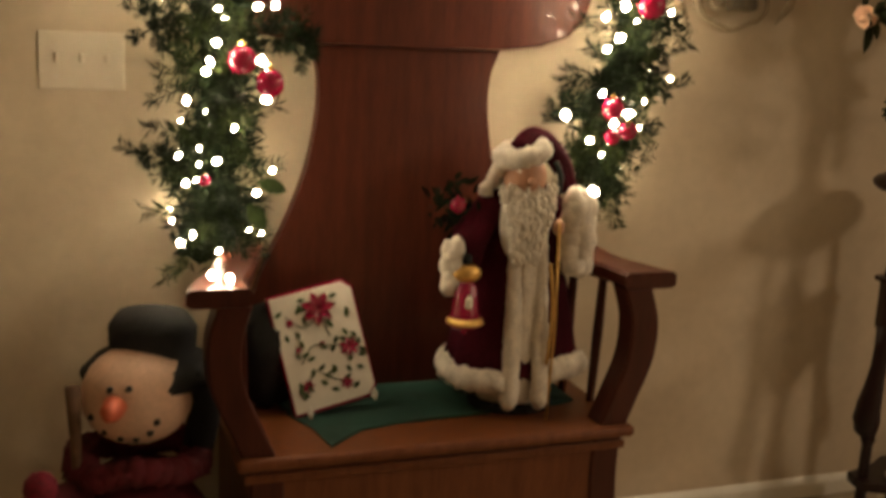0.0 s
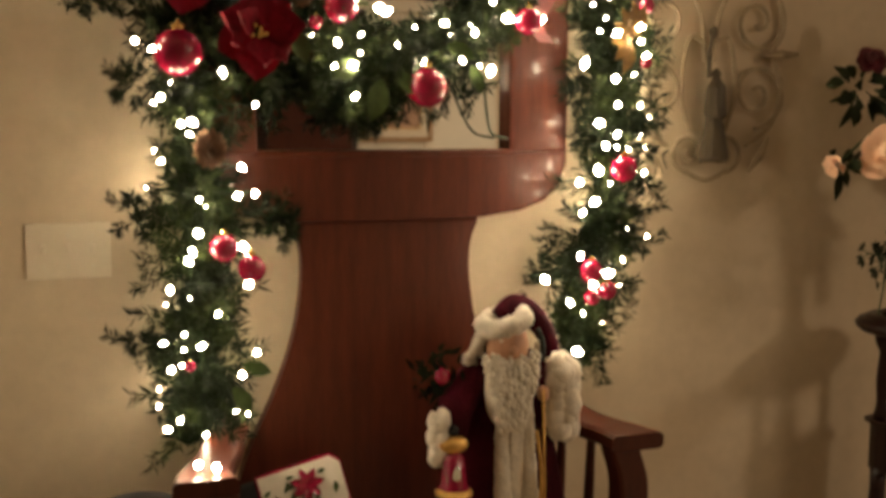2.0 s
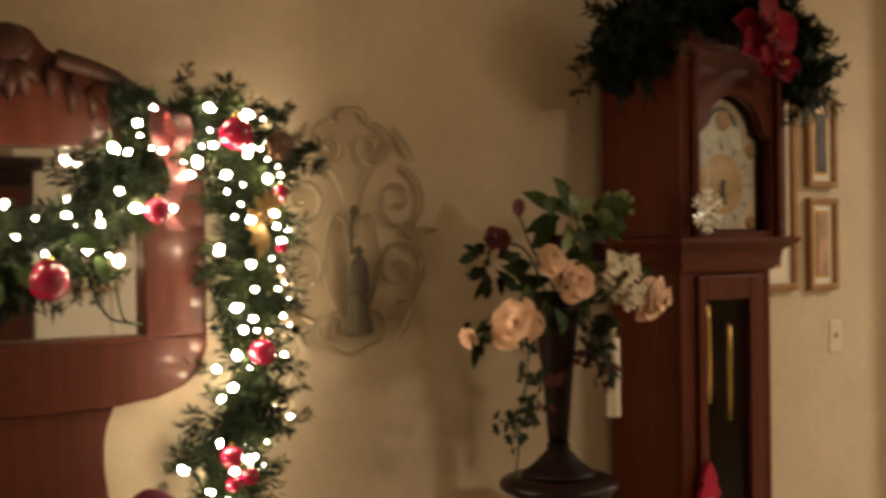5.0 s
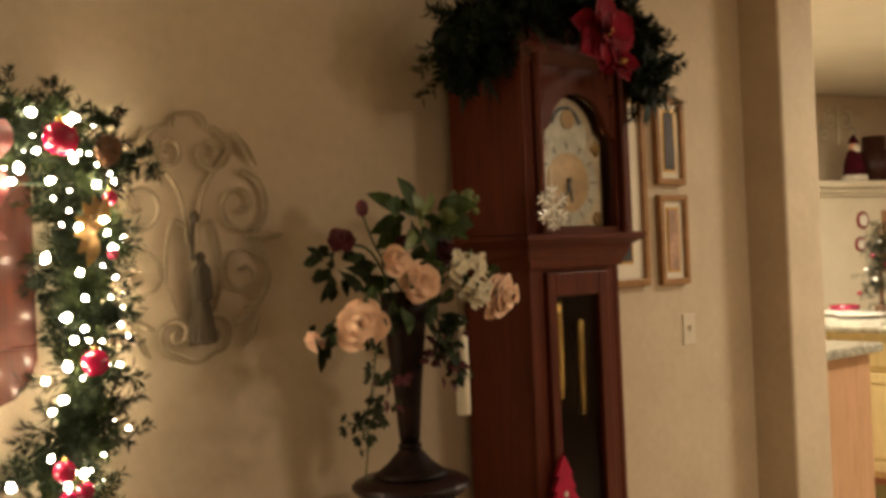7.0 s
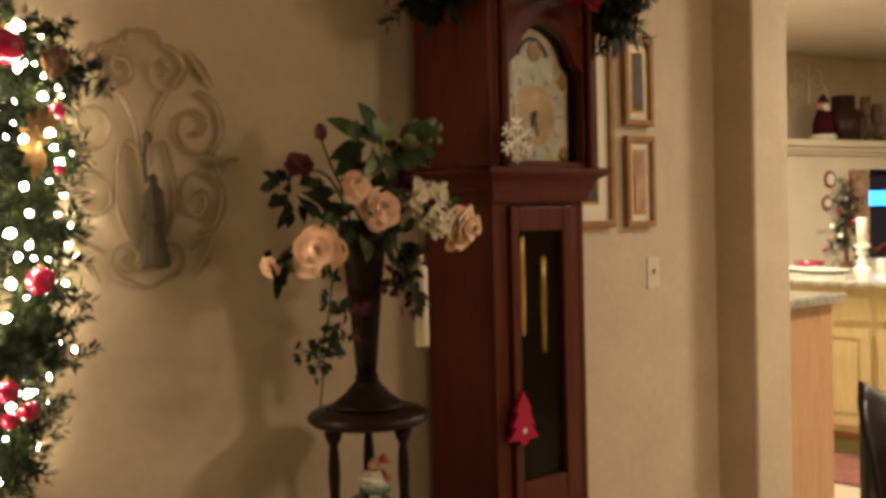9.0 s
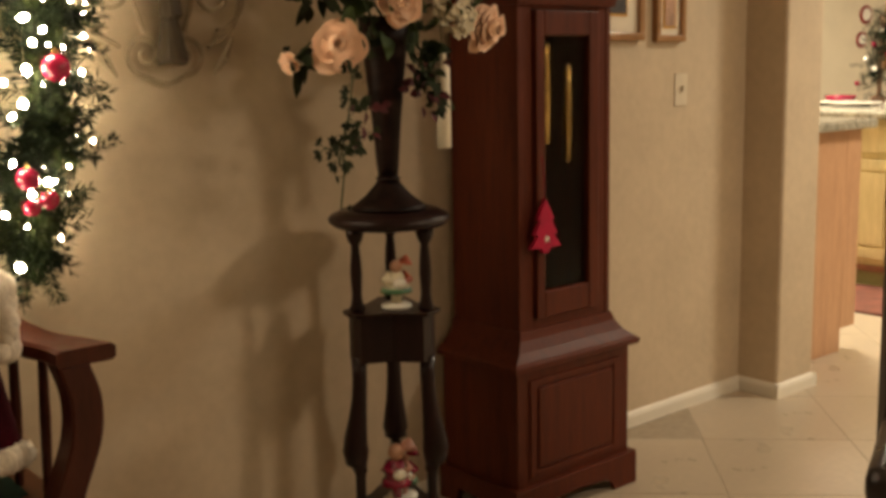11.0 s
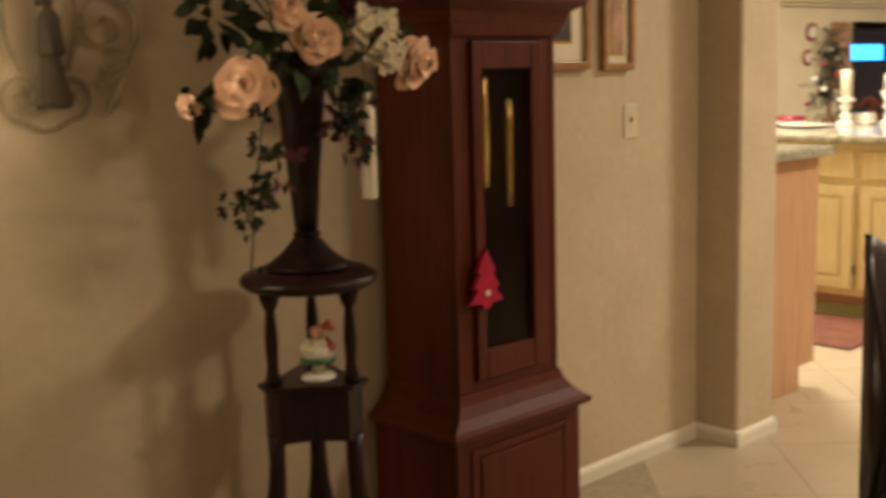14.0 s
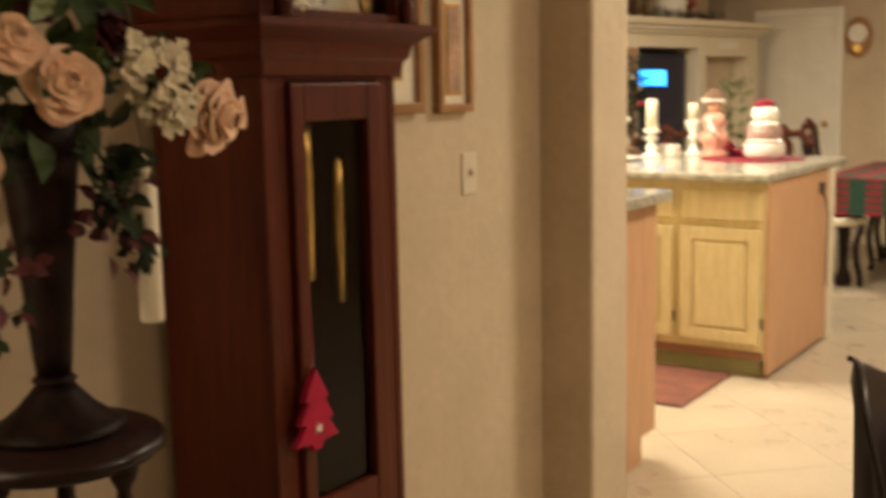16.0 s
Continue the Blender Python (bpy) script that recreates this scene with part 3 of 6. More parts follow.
# ---- plant stand ----
def plant_stand(cx, cy):
    top = empty("plant_stand", (cx, cy, 0))
    tagged(top, "dark turned wooden pedestal stand with three legs and shelves", "stand")
    part("tabletop", lathe([(0.02, 0.868), (0.105, 0.868), (0.135, 0.874), (0.147, 0.884), (0.148, 0.893), (0.140, 0.902), (0.126, 0.905), (0.123, 0.910), (0.02, 0.911)], 44), DARK, top, "round dark top with moulded edge", True)
    tri = [(radians(a)) for a in (172, 292, 52)]
    rad = 0.096
    for a in tri:
        c, s = math.cos(a) * rad, math.sin(a) * rad
        m = Matrix.Translation((c, s, 0))
        up = [(0.014, 0.668), (0.020, 0.675), (0.015, 0.69), (0.012, 0.71), (0.015, 0.76), (0.013, 0.80), (0.010, 0.83), (0.018, 0.845), (0.022, 0.858), (0.022, 0.869)]
        part("upper_spindle", lathe(up, 16, m=m), DARK, top, smooth=True)
        # lower leg: bows outwards to a bulb, then a thin ringed shank
        bow = [(0.0, 0.555, 0.019), (0.0, 0.50, 0.018), (0.003, 0.45, 0.019), (0.009, 0.40, 0.023), (0.016, 0.355, 0.029), (0.018, 0.322, 0.033), (0.015, 0.298, 0.029), (0.008, 0.282, 0.020), (0.006, 0.276, 0.016), (0.006, 0.268, 0.018), (0.006, 0.258, 0.013), (0.006, 0.18, 0.013), (0.006, 0.10, 0.014), (0.010, 0.03, 0.018), (0.010, 0.0, 0.018)]
        part("lower_leg", tube([(math.cos(a) * (rad + d), math.sin(a) * (rad + d), z) for d, z, r in bow], 0.02, 16, taper=[r for d, z, r in bow]), DARK, top, smooth=True)

    def slab(z0, z1, grow, name, label=""):
        pts = []
        for i, a in enumerate(tri):
            for d in (-0.28, 0, 0.28):
                pts.append(((rad + grow) * math.cos(a + d), (rad + grow) * math.sin(a + d)))
            b = a + radians(60)
            pts.append(((rad * 0.5 + grow) * math.cos(b), (rad * 0.5 + grow) * math.sin(b)))
        own = bmesh.new()
        lo = [own.verts.new((x, y, z0)) for x, y in pts]
        hi = [own.verts.new((x, y, z1)) for x, y in pts]
        k = len(pts)
        own.faces.new(lo[::-1]), own.faces.new(hi)
        for i in range(k):
            own.faces.new((lo[i], lo[(i + 1) % k], hi[(i + 1) % k], hi[i]))
        part(name, own, DARK, top, label)

    slab(0.545, 0.660, 0.012, "drawer_box")
    slab(0.660, 0.670, 0.026, "upper_shelf")
    slab(0.150, 0.172, 0.030, "lower_shelf")
    return top


plant_stand(1.150, -0.28)


def vase(cx, cy, z):
    ob = empty("vase", (cx, cy, z))
    tagged(ob, "tall dark bronze trumpet vase on the stand", "vase")
    part("foot", lathe([(0.090, 0), (0.093, 0.006), (0.080, 0.014), (0.055, 0.034), (0.034, 0.058), (0.026, 0.068)], 36), BRONZE, ob, smooth=True)
    part("collar", lathe([(0.026, 0.0675), (0.031, 0.074), (0.024, 0.0815)], 28), BRONZE, ob, "ringed bronze collar", True)
    part("bowl", lathe([(0.024, 0.081), (0.027, 0.11), (0.034, 0.20), (0.044, 0.30), (0.054, 0.40), (0.061, 0.455), (0.056, 0.455), (0.046, 0.38), (0.02, 0.25)], 36), BRONZE, ob, smooth=True)


vase(1.150, -0.28, 0.912)


# ---- wall things ----
def picture(x0, x1, z0, z1, border, mount, print_mat, label):
    ob = empty("picture_frame", ((x0 + x1) / 2, -0.001, (z0 + z1) / 2))
    tagged(ob, label, "picture frame", "pictures on the wall")
    w, h = (x1 - x0) / 2, (z1 - z0) / 2
    bm = bmesh.new()
    for a, b, c, d in ((-w, w, h - border, h), (-w, w, -h, -h + border), (-w, -w + border, -h + border, h - border), (w - border, w, -h + border, h - border)):
        box(a, b, -0.024, 0, c, d, 0.004, bm)
    part("moulding", bm, OAK, ob, "oak moulding")
    part("mount", box(-w + border, w - border, -0.010, -0.002, -h + border, h - border), PAPER, ob)
    k = border + mount
    part("inner_line", box(-w + k - 0.008, w - k + 0.008, -0.0125, -0.0105, -h + k - 0.008, h - k + 0.008), GOLD, ob)
    part("print", box(-w + k, w - k, -0.015, -0.013, -h + k, h - k), print_mat, ob)
    return ob


picture(2.492, 2.650, 1.667, 1.972, 0.022, 0.030, PRINTD, "small oak-framed print with cream mount")
picture(2.495, 2.652, 1.317, 1.632, 0.022, 0.030, PRINT, "small oak-framed print in rosy tones with cream mount")
picture(2.02, 2.432, 1.320, 1.966, 0.026, 0.060, PRINTD, "large oak-framed dark print with cream mount")


def switch_plate(cx, cz, gangs):
    ob = empty("switch_plate", (cx, 0, cz))
    tagged(ob, "cream plastic wall plate with %d toggle%s" % (gangs, "s" if gangs > 1 else ""), "light switch")
    w = 0.035 + 0.0225 * (gangs - 1)
    part("cover", box(-w, w, -0.0045, 0.001, -0.055, 0.055, 0.0025), PLATE, ob)
    for i in range(gangs):
        x = (i - (gangs - 1) / 2) * 0.046
        part("toggle", box(x - 0.004, x + 0.004, -0.0145, -0.004, -0.004, 0.014, 0.0015), PLATE, ob)
        for z in (-0.030, 0.030):
            part("screw", lathe([(0.0015, 0), (0.003, 0), (0.003, 0.0012), (0.0015, 0.0015)], 8, m=pose(x, -0.0043, z, 90, 0, 0)), SILVER, ob)
    return ob


switch_plate(2.655, 1.154, 1)
switch_plate(-0.732, 1.105, 3)


def spiral(cx, cz, r, turns, start, sign, n=40, shrink=0.12):
    return [(cx + r * (1 - (1 - shrink) * i / n) * math.cos(start + sign * math.tau * turns * i / n), 0, cz + r * (1 - (1 - shrink) * i / n) * math.sin(start + sign * math.tau * turns * i / n)) for i in range(n + 1)]


def iron_scroll(cx, cz):
    """Wrought wall ornament with scrolls, hung on the plaster, and a tassel on it."""
    ob = empty("wall_ornament", (cx, -0.018, cz))
    tagged(ob, "pale wrought-iron scroll ornament hung on the wall", "wall decor")
    r = 0.0058
    for k in (-1, 1):
        for c in (spiral(k * 0.135, 0.075, 0.085, 1.6, math.pi / 2 if k > 0 else math.pi / 2, -k), spiral(k * 0.135, -0.095, 0.085, 1.6, -math.pi / 2, k), spiral(k * 0.058, 0.205, 0.060, 1.5, math.pi / 2, -k), spiral(k * 0.05, -0.235, 0.05, 1.4, -math.pi / 2, k)):
            part("scroll", tube(c, r, 6), IRON, ob)
        part("bar", tube(smooth_line([(k * 0.012, 0, -0.02), (k * 0.03, 0, 0.10), (k * 0.10, 0, 0.20), (k * 0.118, 0, 0.215)], 8), r, 6), IRON, ob)
        part("bar", tube(smooth_line([(k * 0.135, 0, 0.16), (k * 0.19, 0, 0.13), (k * 0.205, 0, 0.05), (k * 0.18, 0, 0.0), (k * 0.205, 0, -0.08), (k * 0.18, 0, -0.17), (k * 0.11, 0, -0.22)], 8), r, 6), IRON, ob)
        part("bar", tube(smooth_line([(k * 0.01, 0, 0.02), (k * 0.055, 0, 0.03), (k * 0.075, 0, -0.09), (k * 0.05, 0, -0.185)], 8), r, 6), IRON, ob)
        part("leaf_spear", tube([(k * 0.15, 0, -0.004), (k * 0.20, -0.006, -0.002), (k * 0.252, 0, 0.0)], r, 6, taper=[0.005, 0.012, 0.004]), IRON, ob)
        part("leaf_spray", tube([(k * 0.12, 0, 0.26), (k * 0.15, -0.005, 0.215), (k * 0.185, 0, 0.175)], r, 6, taper=[0.003, 0.012, 0.003]), IRON, ob)
        part("leaf_spray", tube([(k * 0.12, 0, -0.285), (k * 0.15, -0.005, -0.245), (k * 0.175, 0, -0.20)], r, 6, taper=[0.003, 0.012, 0.003]), IRON, ob)
    part("top_loop", tube(smooth_line([(-0.045, 0, 0.262), (-0.03, 0, 0.292), (0.03, 0, 0.295), (0.05, 0, 0.265)], 8), r, 6), IRON, ob)
    part("bottom_loop", tube(smooth_line([(-0.06, 0, -0.28), (0, 0, -0.302), (0.06, 0, -0.28)], 8), r, 6), IRON, ob)
    t = empty("tassel", (cx - 0.002, -0.035, cz))
    tagged(t, "olive brown silk tassel hanging from the wall ornament", "tassel")
    silk = mat("tassel_silk", (0.055, 0.038, 0.017), 0.7, vary=0.35, scale=6, bump=0.5, fine=90, stretch=(12, 12, 1))
    part("knot", ball((0, 0, 0.045), 0.011, (1, 0.9, 1.5), 2, rough=0.3), silk, t, smooth=True)
    part("cord", tube([(0, 0, 0.045), (-0.012, -0.004, 0.0), (-0.008, 0, -0.06)], 0.006, 6), silk, t)
    for x, z, s in ((0.012, -0.115, 0.75), (0.010, -0.205, 1.0)):
        bm = lathe([(0.003, 0.10 * s), (0.010, 0.085 * s), (0.009, 0.07 * s), (0.020, 0.04 * s), (0.036 * s, -0.045 * s), (0.030 * s, -0.052 * s)], 26, m=Matrix.Translation((x, 0, z)))
        for v in bm.verts:
            v.co.x += 0.003 * math.sin(v.co.z * 300 + v.co.y * 500)
            v.co.z += 0.004 * math.sin(v.co.y * 900 + v.co.x * 700)
        part("skirt", bm, silk, t)


iron_scroll(0.718, 1.525)


# ---- kitchen ----
def cabinet_door(parent, y0, y1, z0, z1, x, knobs=False):
    """A raised-panel door or drawer front facing -x at the plane x."""
    d = part("door_front", box(x - 0.018, x, y0, y1, z0, z1, 0.004), MAPLE, parent)
    if z1 - z0 > 0.3:
        w = 0.055
        bm = bmesh.new()
        for a, b, c, e in ((y0, y0 + w, z0, z1), (y1 - w, y1, z0, z1), (y0 + w, y1 - w, z0, z0 + w), (y0 + w, y1 - w, z1 - w, z1)):
            box(x - 0.026, x - 0.0175, a, b, c, e, 0.003, bm)
        part("door_rail", bm, MAPLE, d)
        part("raised_panel", box(x - 0.025, x - 0.0175, y0 + w + 0.014, y1 - w - 0.014, z0 + w + 0.014, z1 - w - 0.014, 0.006), MAPLE, d)


def island():
    ob = empty("kitchen_island", (5.17, -0.005, 0))
    tagged(ob, "maple kitchen island cabinet with raised-panel doors and drawers", "cabinet")
    part("body", box(0, 0.95, 0.016, 1.9, 0.09, 0.925, 0.003), MAPLE, ob)
    part("toe_kick", box(0.07, 0.88, 0.05, 1.86, 0, 0.091), GREENSILL, ob)
    part("base_rail", box(-0.008, -0.001, 0.02, 1.88, 0.092, 0.128, 0.002), mat("base_rail_wood", (0.24, 0.10, 0.05), 0.5, vary=0.2, scale=14), ob, "red-brown rail under the doors")
    part("end_panel", box(0.0, 0.96, 0.0, 0.015, 0.02, 0.925, 0.002), PANEL, ob, "plain orange wood end panel")
    part("end_post", box(0.96, 1.06, -0.012, 0.07, 0.0, 0.925, 0.004), CREAM, ob, "cream painted corner post")
    y = 0.035
    for i in range(4):
        cabinet_door(ob, y, y + 0.385, 0.165, 0.705, 0)
        cabinet_door(ob, y, y + 0.385, 0.745, 0.885, 0)
        part("hinge", box(-0.012, -0.001, y - 0.012, y - 0.002, 0.24, 0.29, 0.002), DARK, ob)
        y += 0.43
    part("socket", box(0.80, 0.87, -0.012, 0.0, 0.80, 0.86, 0.003), BLACK, ob, "black outlet")
    part("cord", tube(smooth_line([(0.835, -0.014, 0.80), (0.86, -0.03, 0.70), (0.90, -0.02, 0.50), (0.93, -0.012, 0.30)], 6), 0.004, 5), BLACK, ob, "thin black cord")
    return ob


island()
bm = box(5.11, 6.46, -0.02, 2.0, 0.927, 0.968, 0.012)
tagged(link("island_worktop", bm, GRANITE), "speckled green-grey granite worktop on the island", "worktop")


def peninsula():
    ob = empty("peninsula_cabinet", (3.36, 0.02, 0))
    tagged(ob, "kitchen peninsula cabinet with orange wood end panel", "cabinet")
    part("end_panel", box(-0.06, 0.46, 0, 0.018, 0, 0.955, 0.002), PANEL, ob)
    part("end_panel", box(0.4605, 0.58, 0, 0.018, 0.10, 0.955, 0.002), PANEL, ob)
    part("body", box(-0.06, 0.56, 0.019, 1.6, 0.1, 0.955, 0.003), MAPLE, ob)
    part("toe_kick", box(-0.06, 0.49, 0.019, 1.6, 0, 0.099), GREENSILL, ob)
    return ob


peninsula()
tagged(link("peninsula_worktop", box(3.295, 3.985, -0.03, 1.65, 0.957, 0.998, 0.012), GRANITE), "speckled granite worktop on the peninsula", "worktop")
tagged(link("kitchen_rug", box(4.55, 5.18, 0.16, 1.5, 0.0, 0.012, 0.005), RUGM), "dark red-brown woven rug beside the island", "rug")


# ---- greenery ----
rng = np.random.default_rng(7)


def leaf_blade(bm, root, tip, width, droop=0.0, index=0, cup=0.15):
    """A pointed leaf or petal with a folded middle, from root to tip."""
    a, b = Vector(root), Vector(tip)
    d = b - a
    s = d.cross(Vector((0.1, -1, 0.15)))
    s = (s if s.length > 1e-6 else Vector((1, 0, 0))).normalized() * width
    n = d.cross(s).normalized() * (-1)
    if n.y > 0:
        n = -n
    rows = []
    for u, w in ((0, 0.12), (0.25, 0.75), (0.5, 1.0), (0.75, 0.72), (1.0, 0.04)):
        c = a + d * u + Vector((0, 0, -droop * u * u)) + n * (math.sin(u * 3.1) * d.length * 0.12)
        rows.append([bm.verts.new(c - s * w + n * cup * width), bm.verts.new(c), bm.verts.new(c + s * w + n * cup * width)])
    for p, q in zip(rows, rows[1:]):
        for i in range(2):
            f = bm.faces.new((p[i], p[i + 1], q[i + 1], q[i]))
            f.material_index = index


def fir(name, parent, paths, material, per_metre, spread, sprig, needle, count, label="", broad=0.055):
    """Fir sprigs along lines: each a short twig set with thin pointed needles."""
    base, way = [], []
    for line in paths:
        pts = np.array([tuple(p) for p in smooth_line(line, 10)])
        seg = np.linalg.norm(np.diff(pts, axis=0), axis=1)
        n = max(4, int(seg.sum() * per_metre))
        at = np.sort(rng.uniform(0, seg.sum(), n))
        cum = np.concatenate([[0], np.cumsum(seg)])
        k = np.clip(np.searchsorted(cum, at) - 1, 0, len(seg) - 1)
        f = ((at - cum[k]) / seg[k])[:, None]
        base.append(pts[k] * (1 - f) + pts[k + 1] * f)
        d = (pts[k + 1] - pts[k]) / seg[k][:, None]
        out = rng.normal(size=(n, 3))
        out[:, 1] -= 0.15
        out /= np.linalg.norm(out, axis=1)[:, None]
        v = out + d * rng.choice([-1, 1], n)[:, None] * rng.uniform(0.1, 0.7, n)[:, None]
        way.append(v / np.linalg.norm(v, axis=1)[:, None])
    base, way = np.concatenate(base), np.concatenate(way)
    n = len(base)
    length = rng.uniform(sprig * 0.45, sprig * 1.2, n)[:, None]
    base = base + way * rng.uniform(0.0, spread, n)[:, None]
    u = rng.uniform(0.05, 1.0, (n, count, 1))
    root = base[:, None, :] + way[:, None, :] * u * length[:, None, :]
    side = rng.normal(size=(n, count, 3))
    side -= (side * way[:, None, :]).sum(2, keepdims=True) * way[:, None, :]
    side /= np.linalg.norm(side, axis=2, keepdims=True)
    dirn = side * 0.85 + way[:, None, :] * 0.6
    dirn /= np.linalg.norm(dirn, axis=2, keepdims=True)
    nl = needle * rng.uniform(0.7, 1.2, (n, count, 1))
    flat = np.cross(dirn, rng.normal(size=(n, count, 3)))
    flat /= np.linalg.norm(flat, axis=2, keepdims=True)
    w = needle * broad
    a, b, c, d = root, root + dirn * nl * 0.5 + flat * w, root + dirn * nl, root + dirn * nl * 0.5 - flat * w
    verts = np.stack([a, b, c, d], axis=2).reshape(-1, 3)
    if parent.location.y > -0.3 and abs(parent.location.x) < 3:
        verts[:, 1] = np.minimum(verts[:, 1], -0.004 - parent.location.y)
    faces = np.arange(len(verts)).reshape(-1, 4)
    ob = quads(name, verts.tolist(), faces.tolist(), material, parent, label)
    ob["kind"] = "stuff"
    return ob


LEFT = [(-0.480, -0.13, 1.737), (-0.492, -0.13, 1.638), (-0.511, -0.13, 1.518), (-0.507, -0.13, 1.431), (-0.498, -0.13, 1.320), (-0.489, -0.13, 1.209), (-0.480, -0.13, 1.119), (-0.487, -0.13, 1.030), (-0.494, -0.13, 0.929), (-0.495, -0.13, 0.851), (-0.484, -0.13, 0.817), (-0.523, -0.13, 0.768)]
SWAG = [(-0.481, -0.13, 1.639), (-0.337, -0.13, 1.586), (-0.235, -0.13, 1.514), (-0.116, -0.13, 1.474), (0.008, -0.13, 1.509), (0.110, -0.13, 1.580), (0.162, -0.13, 1.700), (0.254, -0.13, 1.727), (0.349, -0.13, 1.754)]
LOWSWAG = [(-0.407, -0.13, 1.485), (-0.293, -0.13, 1.463), (-0.188, -0.13, 1.434), (-0.092, -0.13, 1.421)]
RIGHT = [(0.349, -0.13, 1.754), (0.404, -0.13, 1.670), (0.404, -0.13, 1.572), (0.404, -0.13, 1.473), (0.404, -0.13, 1.348), (0.404, -0.13, 1.223), (0.376, -0.13, 1.099), (0.349, -0.13, 0.988), (0.335, -0.13, 0.875)]
TIPS = [[(0.280, -0.13, 1.054), (0.212, -0.13, 1.003)], [(0.445, -0.13, 1.684), (0.552, -0.13, 1.686)], [(-0.535, -0.13, 1.638), (-0.621, -0.13, 1.604), (-0.689, -0.13, 1.571)], [(-0.527, -0.13, 0.954), (-0.635, -0.13, 0.930)], [(-0.412, -0.13, 1.183), (-0.309, -0.13, 1.150)]]
TIPS += [[(-0.535, -0.14, 1.733), (-0.587, -0.14, 1.747), (-0.619, -0.14, 1.720)], [(-0.437, -0.14, 1.769), (-0.452, -0.14, 1.834)], [(0.145, -0.14, 1.758), (0.107, -0.14, 1.815)], [(0.276, -0.14, 1.762), (0.263, -0.14, 1.834)], [(0.440, -0.14, 1.768), (0.481, -0.14, 1.782)], [(0.054, -0.14, 1.485), (0.073, -0.14, 1.420)], [(-0.155, -0.14, 1.428), (-0.132, -0.14, 1.364)], [(-0.588, -0.14, 1.192), (-0.631, -0.14, 1.172)], [(0.455, -0.14, 1.097), (0.476, -0.14, 1.083)], [(-0.594, -0.14, 1.420), (-0.636, -0.14, 1.432)], [(0.316, -0.14, 1.436), (0.289, -0.14, 1.412)]]

garland = empty("fir_garland", (0, 0, 0))
tagged(garland, "thick green artificial fir garland draped round the mirror", "garland")
for line in (LEFT, SWAG, LOWSWAG, RIGHT):
    part("stem", tube(smooth_line(line, 6), 0.006, 6), STEM, garland)
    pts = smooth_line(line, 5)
    # added dark core: hides the wall behind and darkens the inside like shade
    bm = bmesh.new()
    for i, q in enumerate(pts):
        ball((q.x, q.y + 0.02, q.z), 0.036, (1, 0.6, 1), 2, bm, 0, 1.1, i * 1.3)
    part("dark_core", bm, DARKNEEDLE, garland, "lumpy dark filler core standing in for the shaded inside")
fir("needles", garland, [LEFT, SWAG, LOWSWAG, RIGHT], NEEDLE, 135, 0.04, 0.088, 0.030, 60, "light and dark green fir needles", 0.062)
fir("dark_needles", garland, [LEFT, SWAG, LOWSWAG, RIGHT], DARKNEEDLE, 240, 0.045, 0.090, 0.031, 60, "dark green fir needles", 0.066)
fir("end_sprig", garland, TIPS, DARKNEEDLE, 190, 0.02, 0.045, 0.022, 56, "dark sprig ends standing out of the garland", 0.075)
for x, z, a, r in ((-0.155, 1.44, -1.9, 0.085), (-0.125, 1.455, -0.9, 0.06), (-0.20, 1.475, -2.6, 0.07), (-0.40, 1.56, -0.4, 0.08), (-0.33, 1.53, -1.2, 0.07), (-0.02, 1.51, -0.5, 0.06), (0.03, 1.47, -1.3, 0.06), (-0.45, 0.86, -1.0, 0.06), (-0.43, 0.90, -0.3, 0.055)):
    bm = bmesh.new()
    leaf_blade(bm, (x, -0.22, z), (x + r * math.cos(a), -0.235, z + r * math.sin(a)), r * 0.28, cup=0.3)
    part("broad_leaf", bm, LEAF, garland, "broad green silk leaf", True)

